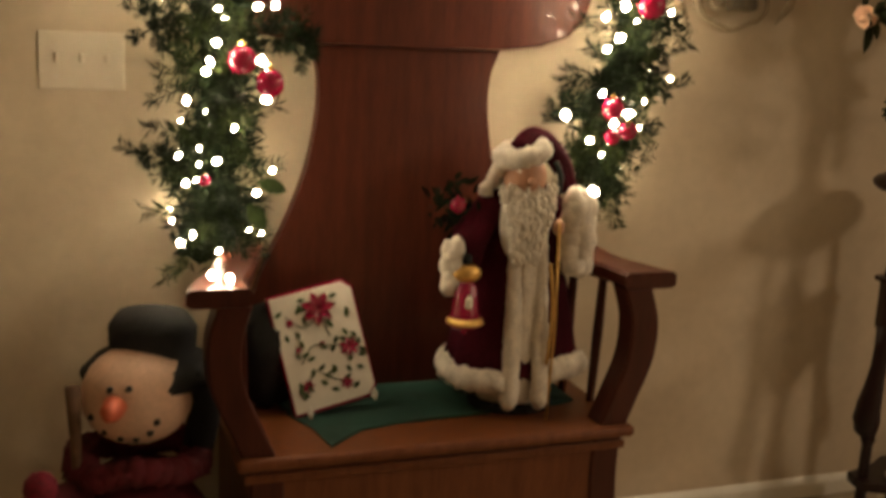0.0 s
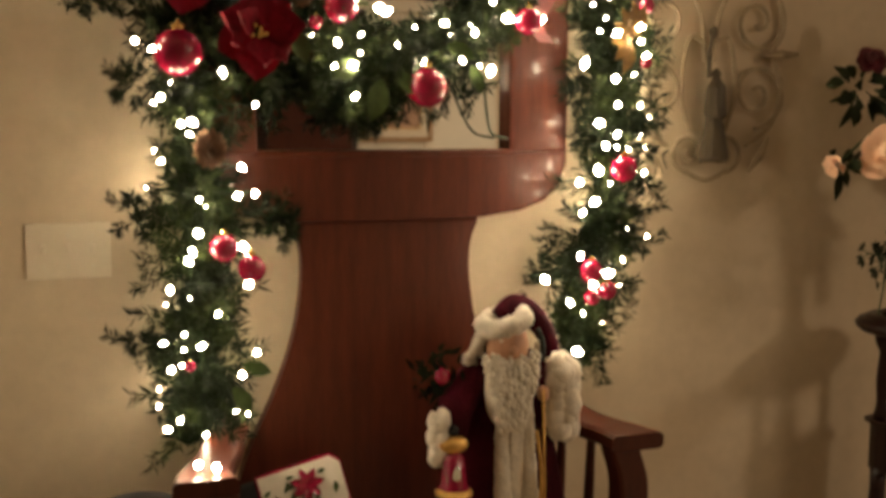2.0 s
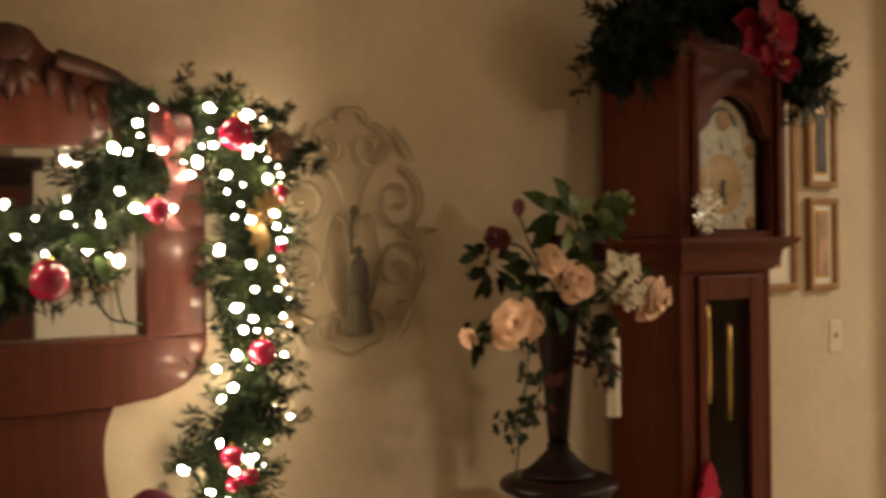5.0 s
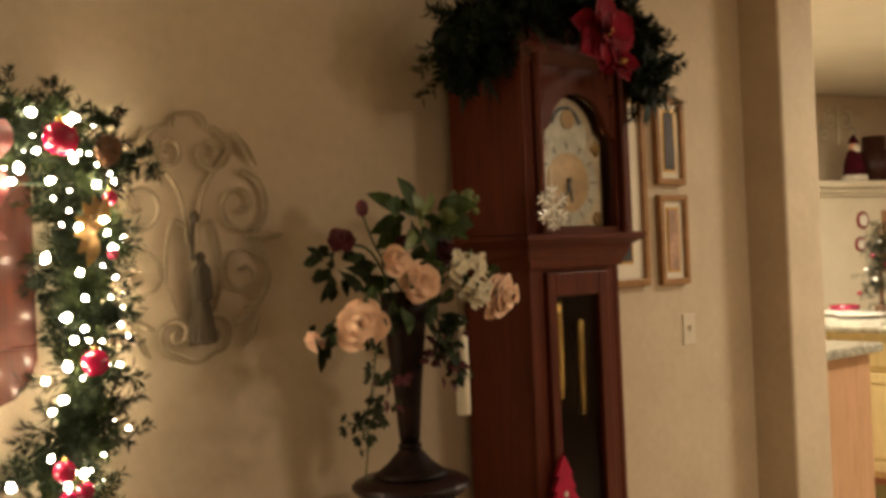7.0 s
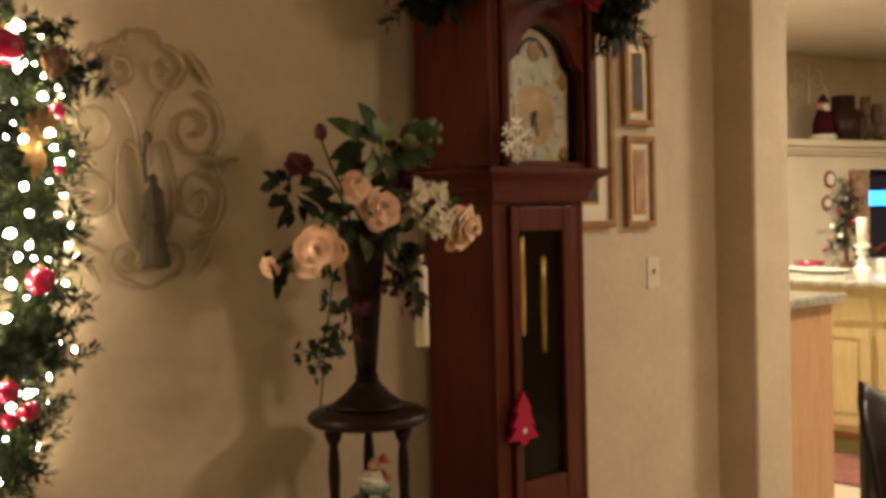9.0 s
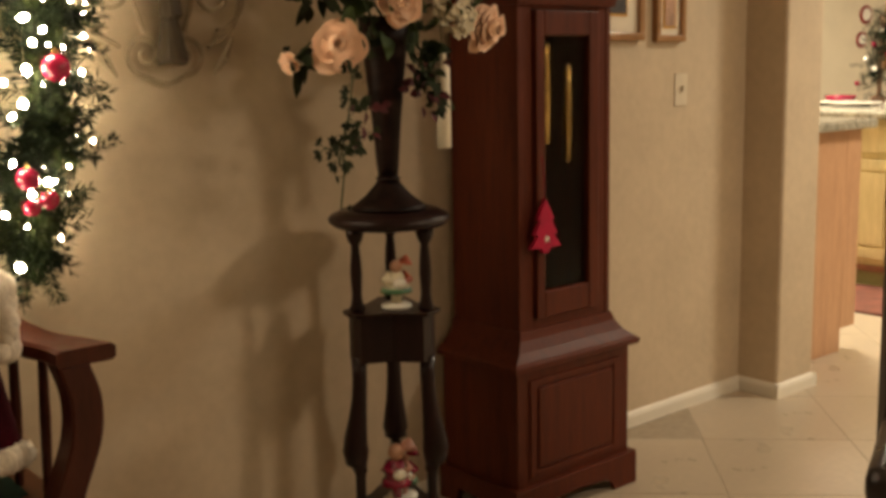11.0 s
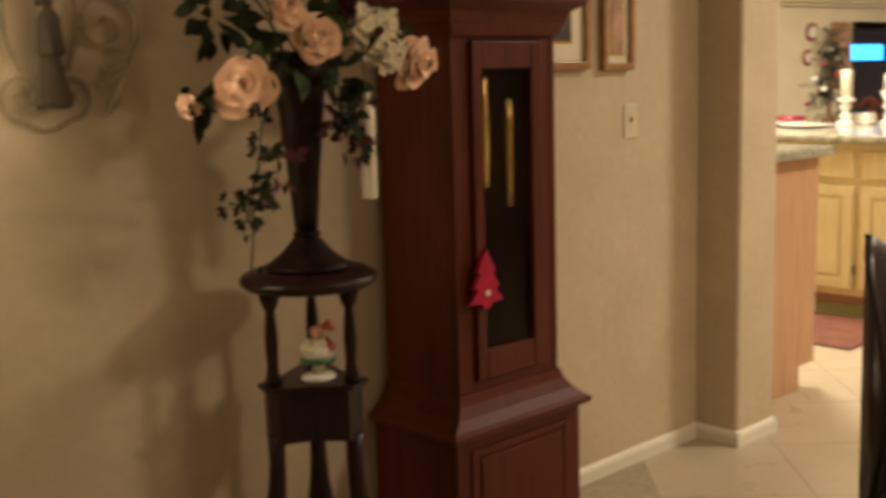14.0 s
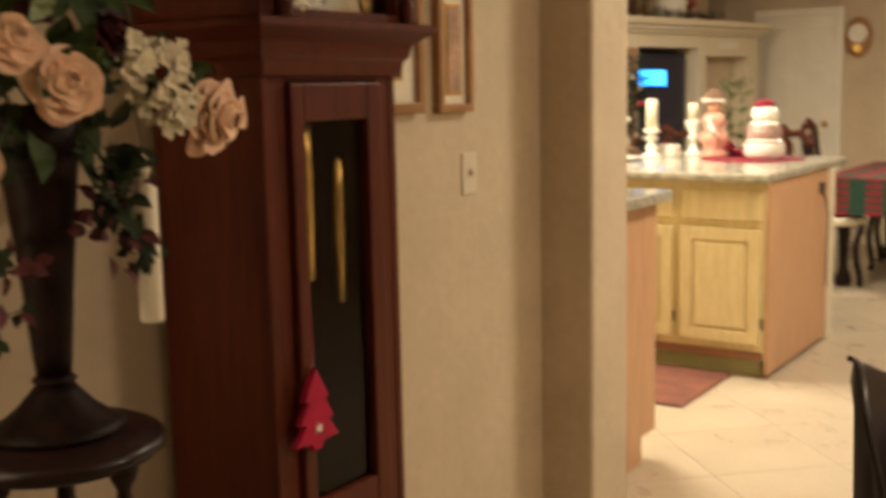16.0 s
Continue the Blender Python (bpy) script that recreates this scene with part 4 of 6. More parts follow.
# fairy lights wound through the garland
lights = empty("string_lights", (0, 0, 0))
tagged(lights, "lit warm white fairy light string in the garland", "string lights")
bulb_mesh = None
rnd = random.Random(5)
SPOTS = {
    "left": ((-0.544, 1.738), (-0.665, 1.602), (-0.584, 1.488), (-0.570, 1.402), (-0.400, 1.390), (-0.535, 1.354), (-0.514, 1.357), (-0.518, 1.336), (-0.571, 1.287), (-0.424, 1.274), (-0.503, 1.215), (-0.436, 1.222), (-0.403, 1.225), (-0.509, 1.155), (-0.519, 1.120), (-0.526, 1.102), (-0.421, 1.123), (-0.561, 1.049), (-0.477, 1.002), (-0.575, 0.949), (-0.506, 0.938), (-0.404, 0.923), (-0.562, 0.898), (-0.458, 1.447), (-0.612, 1.501), (-0.386, 1.718), (-0.417, 1.053), (-0.432, 0.824), (-0.548, 0.799), (-0.570, 0.785), (-0.429, 0.877), (-0.501, 0.768)),
    "swag": ((-0.349, 1.683), (-0.325, 1.619), (-0.304, 1.628), (-0.280, 1.634), (-0.206, 1.594), (-0.160, 1.576), (-0.143, 1.569), (-0.028, 1.550), (-0.244, 1.507), (-0.213, 1.466), (-0.205, 1.408), (-0.249, 1.463), (0.039, 1.534), (0.011, 1.483), (-0.062, 1.474), (0.075, 1.460), (0.072, 1.597), (0.113, 1.565), (0.187, 1.564), (0.067, 1.681), (0.091, 1.674), (0.166, 1.681), (0.114, 1.734), (0.151, 1.766), (0.165, 1.745)),
    "right": ((0.221, 1.634), (0.241, 1.660), (0.275, 1.695), (0.356, 1.766), (0.347, 1.681), (0.271, 1.774), (0.294, 1.635), (0.402, 1.631), (0.407, 1.558), (0.350, 1.542), (0.288, 1.479), (0.363, 1.396), (0.327, 1.358), (0.340, 1.310), (0.327, 1.257), (0.305, 1.194), (0.438, 1.251), (0.274, 1.235), (0.291, 1.169), (0.277, 1.080), (0.349, 1.036), (0.200, 1.034), (0.311, 1.018), (0.256, 0.983), (0.281, 0.875), (0.429, 1.495), (0.350, 1.449), (0.354, 1.334), (0.421, 1.530)),
}


def bulb(q, size):
    global bulb_mesh
    if bulb_mesh is None:
        b = link("bulb", lathe([(0.0022, -0.007), (0.0056, -0.002), (0.0063, 0.003), (0.0040, 0.008), (0.0008, 0.011)], 10), BULB, lights, smooth=True)
        bulb_mesh = b.data
    else:
        b = new("bulb", bulb_mesh)
        b.parent = lights
    b.matrix_basis = Matrix.Translation(q) @ Euler((rnd.uniform(-1.5, 1.5), rnd.uniform(-1.5, 1.5), 0)).to_matrix().to_4x4() @ Matrix.Scale(size, 4)
    return Vector(q)


for name, line, behind, glow, sizes, near, far in (("left", LEFT, 16, 0.45, (0.65, 0.8, 0.95), -0.12, 0.03), ("swag", SWAG, 22, 0.65, (0.8, 1.0, 1.2), -0.1, 0.1), ("right", RIGHT, 22, 0.65, (0.8, 1.0, 1.2), 0.0, 0.12)):
    wire = [bulb((x, -0.222 + rnd.uniform(-0.015, 0.015), z), rnd.choice(sizes)) for x, z in SPOTS[name]]
    # hidden bulbs added on the garland's wall side to make the glow on the wall
    pts = smooth_line(line, 12)
    for i in range(behind):
        p = pts[int((i + rnd.random() * 0.8) / behind * (len(pts) - 1))]
        wire.append(bulb((p.x + rnd.uniform(near, far), rnd.uniform(-0.075, -0.035), p.z + rnd.uniform(-0.04, 0.07)), glow))
    # tiny bulbs added deep in it, standing in for glints on the needles
    for i in range(behind):
        p = pts[int((i + rnd.random() * 0.8) / behind * (len(pts) - 1))]
        wire.append(bulb((p.x + rnd.uniform(-0.09, 0.09), rnd.uniform(-0.20, -0.16), p.z + rnd.uniform(-0.05, 0.05)), 0.42))
    if name == "left":
        wire += [bulb((-0.505, -0.375, 0.752), 1.0), bulb((-0.535, -0.36, 0.757), 1.0)]
    wire.sort(key=lambda q: q.x if name == "swag" else q.z)
    part("wire", tube(smooth_line([(q.x, min(q.y + 0.07, -0.06), q.z) for q in wire if q.y > -0.3], 3), 0.0014, 4), WIRE, lights)


part("plug_wire", tube(smooth_line([(0.085, -0.16, 1.44), (0.105, -0.13, 1.37), (0.125, -0.11, 1.335), (0.165, -0.10, 1.325)], 8), 0.003, 6), WIRE, lights, "dark loose end of the light wire")


def red_ball(x, z, r, y=-0.225, label="shiny red glass ball ornament on the garland"):
    ob = empty("ball_ornament", (x, y, z))
    tagged(ob, label, "ornament", "balls on the garland")
    part("glass_ball", ball((0, 0, 0), r, (1, 1, 1), 3), RED, ob, smooth=True)
    part("cap", lathe([(r * 0.28, r * 0.93), (r * 0.28, r * 1.15), (r * 0.1, r * 1.2), (r * 0.05, r * 1.35)], 12), BRASS, ob)


for x, z, r in ((-0.061, 1.427, 0.040), (0.154, 1.561, 0.028), (-0.410, 1.085, 0.027), (-0.461, 1.126, 0.027), (-0.233, 1.575, 0.032), (0.325, 1.723, 0.036), (0.379, 1.262, 0.029), (0.306, 1.049, 0.024), (0.346, 1.004, 0.020), (-0.536, 1.483, 0.044), (0.425, 1.602, 0.016), (0.426, 1.485, 0.013), (-0.283, 1.545, 0.014), (-0.528, 0.905, 0.011), (0.310, 0.992, 0.018)):
    red_ball(x, z, r)


def poinsettia(x, z, r, y=-0.24, material=POINS, label="large red velvet poinsettia bloom on the garland", seed=1):
    ob = empty("poinsettia", (x, y, z))
    tagged(ob, label, "artificial flower")
    k = random.Random(seed)
    for ring, n, rr, dy in ((0, 7, 1.0, 0.0), (1, 6, 0.80, -0.018), (2, 5, 0.48, -0.03)):
        for i in range(n):
            a = math.tau * (i + 0.4 * ring) / n + k.uniform(-0.15, 0.15)
            q = rr * r * k.uniform(0.85, 1.1)
            bm = bmesh.new()
            leaf_blade(bm, (0.012 * math.cos(a), dy, 0.012 * math.sin(a)), (q * math.cos(a), dy + k.uniform(-0.055, 0.03), q * math.sin(a)), q * 0.47, cup=0.3)
            part("petal", bm, material, ob, smooth=True)
    bm = bmesh.new()
    for i in range(9):
        a, d = k.uniform(0, math.tau), k.uniform(0, 0.016)
        ball((d * math.cos(a), -0.042, d * math.sin(a)), 0.0045, (1, 1, 1), 1, bm)
    part("stamen_cluster", bm, GOLD, ob)["kind"] = "stuff"


poinsettia(-0.514, 1.660, 0.118)
poinsettia(-0.398, 1.519, 0.080, seed=2, label="red velvet poinsettia bloom low on the garland")


def ribbon_bow(x, z):
    ob = empty("ribbon_bow", (x, -0.20, z))
    tagged(ob, "sheer red ribbon loop tucked into the garland", "ribbon")
    m = mat("sheer_red", (0.11, 0.010, 0.010), 0.6, vary=0.3, scale=14, bump=0.2)
    for k, s in ((-1, 1), (1, 0.85)):
        own = bmesh.new()
        line = smooth_line([(0, 0, 0), (k * 0.03, -0.03, 0.05 * s), (k * 0.02, -0.02, 0.105 * s), (-k * 0.012, 0.0, 0.08 * s), (0, 0, 0.0)], 6)
        rows = [[own.verts.new((p.x - 0.018, p.y, p.z)), own.verts.new((p.x + 0.018, p.y + 0.012, p.z))] for p in line]
        for a, b in zip(rows, rows[1:]):
            own.faces.new((a[0], a[1], b[1], b[0]))
        part("loop", own, m, ob, smooth=True)
    own = bmesh.new()
    line = smooth_line([(0, -0.01, 0.02), (0.015, -0.03, -0.05), (-0.01, -0.02, -0.11), (0.01, -0.03, -0.15)], 6)
    rows = [[own.verts.new((p.x - 0.02, p.y, p.z)), own.verts.new((p.x + 0.02, p.y + 0.01, p.z))] for p in line]
    for a, b in zip(rows, rows[1:]):
        own.faces.new((a[0], a[1], b[1], b[0]))
    part("tail", own, m, ob, smooth=True)


ribbon_bow(-0.379, 1.70)
ribbon_bow(0.184, 1.67)


def pine_cone(x, z, r, y=-0.225):
    ob = empty("pine_cone", (x, y, z))
    tagged(ob, "brown pine cone tucked into the garland", "pine cone")
    bm = ball((0, 0, 0), r * 0.55, (0.8, 0.8, 1.2), 2)
    for i in range(46):
        v = 1 - 2 * (i + 0.5) / 46
        a = i * 2.39996
        q = math.sqrt(1 - v * v)
        d = Vector((q * math.cos(a), q * math.sin(a), v * 1.2))
        own = bmesh.new()
        leaf_blade(own, d * r * 0.35, d * r * 0.95 + Vector((0, 0, r * 0.12)), r * 0.2)
        put(own, bm)
    part("cone_body", bm, CONE, ob)


for x, z, r in ((-0.484, 1.306, 0.036), (0.424, 1.70, 0.032), (-0.31, 1.60, 0.03)):
    pine_cone(x, z, r)
gold_leaf = bmesh.new()
for i in range(7):
    a = 1.2 + 0.5 * i
    leaf_blade(gold_leaf, (0, 0, 0), (0.055 * math.cos(a), -0.02, 0.08 * math.sin(a)), 0.016)
ob = link("gold_leaf_pick", gold_leaf, OLDGOLD)
ob.matrix_basis = pose(0.392, -0.215, 1.53)
tagged(ob, "small gold leaf pick in the garland", "ornament")


# ---- things on the hall seat ----
def santa_doll(x, y, z):
    """A robed doll in one mesh, smooth and plain."""
    bm = bmesh.new()
    V, F, B, S, G, O, N = range(7)
    # robe: fuller to the sides than to the front, with uneven folds
    own = lathe([(0.02, 0.07), (0.155, 0.072), (0.165, 0.09), (0.150, 0.16), (0.128, 0.26), (0.108, 0.35), (0.10, 0.42), (0.085, 0.46), (0.04, 0.49)], 40)
    for v in own.verts:
        a = math.atan2(v.co.y, v.co.x)
        k = 1 + 0.05 * math.sin(a * 9) * max(0, (0.45 - v.co.z) / 0.4)
        v.co.x, v.co.y = v.co.x * 1.02 * k, v.co.y * 0.62 * k
    put(own, bm, V)
    # fur hem, front bands, collar
    for i in range(44):
        a = math.tau * i / 44
        if abs(a - 1.5 * math.pi) < 0.35:
            continue
        ball((0.162 * math.cos(a), 0.102 * math.sin(a), 0.088 - 0.012 * math.sin(a * 2)), 0.026, (1.2, 1, 1), 2, bm, F, 0.35, i)
    for k in (-1, 1):
        for i in range(34):
            u = i / 33
            ball((k * (0.026 + 0.012 * (1 - u)) , -0.108 + 0.045 * u, 0.05 + 0.37 * u), 0.024 - 0.004 * u, (0.95, 0.7, 1.3), 2, bm, F, 0.25, i + 40)
    box(-0.018, 0.018, -0.095, -0.05, 0.03, 0.35, 0.006, bm, F)
    # under-robe and boots
    lathe([(0.085, 0.018), (0.088, 0.03), (0.08, 0.08)], 24, bm, F, Matrix.Diagonal((1, 0.8, 1, 1)))
    lathe([(0.02, 0.0), (0.105, 0.0), (0.105, 0.016), (0.02, 0.018)], 28, bm, N, Matrix.Diagonal((1, 0.8, 1, 1)))
    # head, hat, beard
    ball((-0.012, -0.048, 0.497), 0.054, (0.95, 0.95, 1.0), 3, bm, S)
    ball((-0.013, -0.102, 0.492), 0.011, (1, 1, 1), 1, bm, S)
    for k in (-1, 1):
        ball((-0.015 + k * 0.02, -0.086, 0.500), 0.0045, (1, 0.6, 1), 1, bm, N)
        ball((-0.015 + k * 0.02, -0.088, 0.511), 0.009, (1.3, 0.5, 0.45), 1, bm, B)
    r2 = random.Random(3)
    ball((-0.015, -0.066, 0.405), 0.06, (0.95, 0.5, 1.45), 3, bm, B, 0.15, 2)
    for i in range(620):
        u = r2.random()
        w = 0.070 * (1 - u * 0.6)
        ball((-0.015 + r2.uniform(-w, w), -0.086 - 0.020 * math.sin(u * 3) + r2.uniform(-0.006, 0.006), 0.480 - 0.155 * u), r2.uniform(0.0045, 0.008), (1, 0.9, 1.3), 1, bm, B, 0.5, i)
    # broad fur brim, low on one side, and a soft cap falling over to the other
    for i in range(30):
        a = math.tau * i / 30
        dx = 0.046 * math.cos(a)
        ball((-0.016 + dx, -0.034 + 0.050 * math.sin(a), 0.542 + 0.25 * dx + 0.003 * math.sin(a)), 0.0205, (1.15, 1.1, 1.05), 2, bm, F, 0.3, i)
    for i in range(6):
        ball((-0.072 - 0.006 * i, -0.040, 0.512 - 0.008 * i), 0.016 - 0.0014 * i, (1.2, 1, 0.8), 2, bm, F, 0.4, i + 9)
    tube(smooth_line([(-0.010, -0.022, 0.540), (0.016, -0.010, 0.562), (0.058, 0.0, 0.552), (0.098, 0.004, 0.512), (0.120, 0.0, 0.462)], 5), 0.04, 12, bm, V, taper=[0.036 - 0.0008 * i for i in range(21)])
    tube(smooth_line([(0.058, -0.06, 0.528), (0.066, -0.075, 0.50), (0.064, -0.078, 0.465)], 4), 0.007, 8, bm, N)
    ball((0.075, -0.03, 0.485), 0.014, (1, 1, 1), 1, bm, F, 0.4, 3)
    for i in range(14):
        a = r2.uniform(0, math.tau)
        ball((-0.015 + 0.085 * math.cos(a), -0.02, 0.45 + 0.05 * math.sin(a)), 0.02, (1, 0.8, 1), 1, bm, B, 0.5, i)
    # sleeves with fur cuffs
    tube([(-0.075, -0.01, 0.43), (-0.135, -0.04, 0.37), (-0.160, -0.065, 0.315)], 0.03, 10, bm, V, taper=[0.036, 0.046, 0.042])
    tube([(0.07, -0.01, 0.43), (0.115, -0.035, 0.385), (0.10, -0.08, 0.37)], 0.03, 10, bm, V, taper=[0.032, 0.040, 0.036])
    for i in range(30):
        ball((-0.186 + r2.uniform(-0.010, 0.010), -0.080 + r2.uniform(-0.012, 0.012), 0.318 + 0.085 * (i / 29 - 0.5)), 0.019, (1, 1, 1.1), 2, bm, F, 0.3, i)
    for i in range(40):
        ball((0.118 + r2.uniform(-0.016, 0.016), -0.07 + r2.uniform(-0.015, 0.012), 0.385 + 0.13 * (i / 39 - 0.5)), 0.030, (1, 0.9, 1.1), 2, bm, F, 0.3, i + 50)
    ball((0.062, -0.095, 0.40), 0.016, (1, 1, 1.2), 1, bm, S)
    # bell toy, gold cords, staff, sprig on the arm
    lathe([(0.040, 0.18), (0.046, 0.186), (0.031, 0.21), (0.025, 0.262), (0.008, 0.275)], 16, bm, O, Matrix.Translation((-0.155, -0.10, 0.022)))
    lathe([(0.0455, 0.187), (0.043, 0.192), (0.038, 0.199)], 16, bm, G, Matrix.Translation((-0.155, -0.102, 0.022)))
    ball((-0.155, -0.10, 0.308), 0.024, (1.5, 0.8, 0.8), 2, bm, G)
    ball((-0.155, -0.10, 0.337), 0.013, (1, 1, 1), 1, bm, N)
    ball((-0.155, -0.128, 0.254), 0.012, (0.8, 0.5, 1.4), 1, bm, F)
    ball((-0.155, -0.10, 0.190), 0.009, (1, 1, 1), 1, bm, O)
    tube([(0.055, -0.115, 0.0), (0.06, -0.118, 0.20), (0.058, -0.108, 0.41)], 0.003, 6, bm, G)
    tube(smooth_line([(0.04, -0.115, 0.33), (0.05, -0.122, 0.24), (0.045, -0.12, 0.12)], 5), 0.004, 6, bm, G)
    for i in range(80):
        a, d = r2.uniform(0, math.tau), r2.uniform(0.01, 0.062)
        own = bmesh.new()
        p = Vector((-0.180 + d * math.cos(a), -0.03 + r2.uniform(-0.03, 0.02), 0.43 + d * math.sin(a)))
        leaf_blade(own, p, p + Vector((r2.uniform(-0.03, 0.03), -0.012, r2.uniform(-0.03, 0.03))), 0.006)
        put(own, bm, 7)
    ball((-0.172, -0.060, 0.440), 0.020, (1, 0.8, 1), 2, bm, O)
    ob = link("santa_doll", bm, [VELVET, FUR, BEARD, SKIN, GOLD, RED, BLACKFELT, DARKNEEDLE], smooth=True)
    ob.matrix_basis = pose(x, y, z, 0, 0, -6) @ Matrix.Diagonal((0.85, 0.9, 0.98, 1))
    tagged(ob, "standing bearded doll in burgundy velvet robe with white fur trim", "doll")


santa_doll(0.100, -0.25, 0.433)


def snowman(x, y):
    bm = bmesh.new()
    W, H_, M, O, K = range(5)
    lathe([(0.02, 0.0), (0.13, 0.0), (0.15, 0.06), (0.15, 0.18), (0.125, 0.30), (0.07, 0.38)], 28, bm, M, Matrix.Translation((0, 0, 0)))
    ball((0, -0.01, 0.528), 0.104, (0.97, 0.92, 0.88), 3, bm, W)
    # scarf rolls and a lapel patch
    for i in range(30):
        a = math.tau * i / 30
        ball((0.105 * math.cos(a), 0.09 * math.sin(a) - 0.005, 0.402 + 0.008 * math.sin(3 * a)), 0.034, (1, 1, 0.85), 1, bm, M, 0.3, i)
    box(-0.01, 0.05, -0.152, -0.135, 0.20, 0.38, 0.008, bm, W, Matrix.Rotation(0.25, 4, "Y"))
    # hat
    lathe([(0.02, 0.590), (0.100, 0.574), (0.126, 0.552), (0.128, 0.560), (0.104, 0.586), (0.078, 0.597), (0.080, 0.645), (0.064, 0.670), (0.02, 0.678)], 28, bm, H_, Matrix.Translation((0.012, 0.035, -0.004)) @ Matrix.Rotation(0.03, 4, "Y"))
    tube(smooth_line([(0.085, -0.03, 0.57), (0.115, -0.02, 0.50), (0.11, 0.0, 0.42), (0.10, 0.02, 0.36)], 5), 0.03, 8, bm, H_)
    # nose, eyes and mouth of coal
    tube([(-0.045, -0.090, 0.536), (-0.056, -0.113, 0.530), (-0.062, -0.128, 0.526)], 0.02, 10, bm, O, taper=[0.022, 0.018, 0.006])
    for px, pz in ((-0.053, 0.543), (-0.022, 0.546), (-0.084, 0.487), (-0.062, 0.460), (-0.036, 0.449), (-0.010, 0.448), (0.013, 0.462), (0.024, 0.484)):
        r = math.sqrt(max(0, 1 - (px / 0.101) ** 2 - ((pz - 0.508) / 0.0915) ** 2))
        ball((px, -0.01 - 0.0957 * r, pz + 0.02), 0.0072, (1, 0.6, 1), 1, bm, K)
    # mitten, broom
    tube([(-0.10, -0.04, 0.36), (-0.15, -0.08, 0.36), (-0.165, -0.10, 0.38)], 0.03, 10, bm, M)
    ball((-0.17, -0.10, 0.40), 0.03, (1, 0.9, 1.1), 2, bm, 5)
    ball((-0.165, -0.10, 0.372), 0.03, (1.1, 1, 0.5), 2, bm, W)
    tube([(-0.108, -0.05, 0.30), (-0.110, -0.045, 0.46), (-0.113, -0.04, 0.56)], 0.014, 8, bm, 6, taper=[0.005, 0.010, 0.014])
    ob = link("snowman_doll", bm, [PLUSH, BLACKFELT, MAROON, ORANGE, BLACK, REDCLOTH, CONE], smooth=True)
    ob.matrix_basis = pose(x, y, 0)
    tagged(ob, "plush snowman with black hat and maroon scarf on the floor", "doll")


snowman(-0.657, -0.29)


def card_plate():
    ob = empty("tile_on_easel", (-0.275, -0.215, 0.434))
    ob.matrix_basis = pose(-0.268, -0.235, 0.449, -14, -12, 3)
    tagged(ob, "white holiday plaque with red flower motif leaning on an easel", "plaque")
    w, h, r = 0.088, 0.246, 0.018
    out = [(-w, 0), (w - r, 0), (w, r), (w, h - r), (w - r, h), (-w, h)]
    part("rim", prism(out, -0.004, 0.008, 0.002), RED, ob, "thin red border")
    part("face", prism([(x * 0.955, 0.006 + z * 0.955) for x, z in out], -0.0065, -0.0042, 0.001), CERAM, ob)
    k = random.Random(4)

    def bloom(x, z, s):
        for i in range(7):
            a = math.tau * i / 7
            bm = bmesh.new()
            leaf_blade(bm, (x, -0.0072, z), (x + s * math.cos(a), -0.0082, z + s * math.sin(a)), s * 0.25)
            part("painted_petal", bm, RED, ob)

    bloom(0.008, 0.200, 0.036), bloom(0.052, 0.110, 0.022), bloom(0.03, 0.042, 0.014), bloom(-0.048, 0.055, 0.014), bloom(-0.05, 0.13, 0.007), bloom(0.0, 0.13, 0.007), bloom(-0.055, 0.185, 0.009)
    for line in ([(-0.06, -0.0075, 0.20), (-0.03, -0.0075, 0.17), (0.005, -0.0075, 0.18), (0.02, -0.0075, 0.14)], [(-0.05, -0.0075, 0.10), (-0.02, -0.0075, 0.13), (0.02, -0.0075, 0.12), (0.05, -0.0075, 0.12)], [(-0.06, -0.0075, 0.03), (-0.03, -0.0075, 0.08), (0.0, -0.0075, 0.06), (0.03, -0.0075, 0.045)]):
        part("painted_stem", tube(smooth_line(line, 6), 0.0013, 5), LEAF, ob)
    for i in range(48):
        x, z, a = k.uniform(-0.072, 0.072), k.uniform(0.02, 0.225), k.uniform(0, math.tau)
        bm = bmesh.new()
        leaf_blade(bm, (x, -0.0072, z), (x + 0.018 * math.cos(a), -0.008, z + 0.018 * math.sin(a)), 0.0045)
        part("painted_leaf", bm, LEAF, ob)
    for x in (-0.06, 0.075):
        part("easel_foot", tube(smooth_line([(x, 0.012, 0.03), (x, -0.012, -0.004), (x + 0.003, -0.024, 0.006), (x, -0.02, 0.018)], 5), 0.003, 6), CERAM, ob)
    part("easel_leg", tube([(0, 0.012, 0.16), (0, 0.055, 0.0)], 0.003, 6), CERAM, ob)


card_plate()


def seat_cloth():
    """Felt runner with a point falling towards the front edge."""
    edge = [(-0.385, -0.06), (-0.36, -0.24), (-0.335, -0.30), (-0.322, -0.405), (-0.285, -0.37), (-0.245, -0.335), (-0.17, -0.318), (-0.09, -0.31), (0.0, -0.305), (0.09, -0.30), (0.20, -0.285), (0.24, -0.27), (0.25, -0.06)]
    own = bmesh.new()
    lo = [own.verts.new((x, y, 0.4325)) for x, y in edge]
    hi = [own.verts.new((x, y, 0.4365 + 0.002 * math.sin(40 * x))) for x, y in edge]
    own.faces.new(lo[::-1]), own.faces.new(hi)
    for i in range(len(edge)):
        j = (i + 1) % len(edge)
        own.faces.new((lo[i], lo[j], hi[j], hi[i]))
    tagged(link("felt_runner", own, CLOTHG), "dark green felt cloth spread on the seat", "cloth")


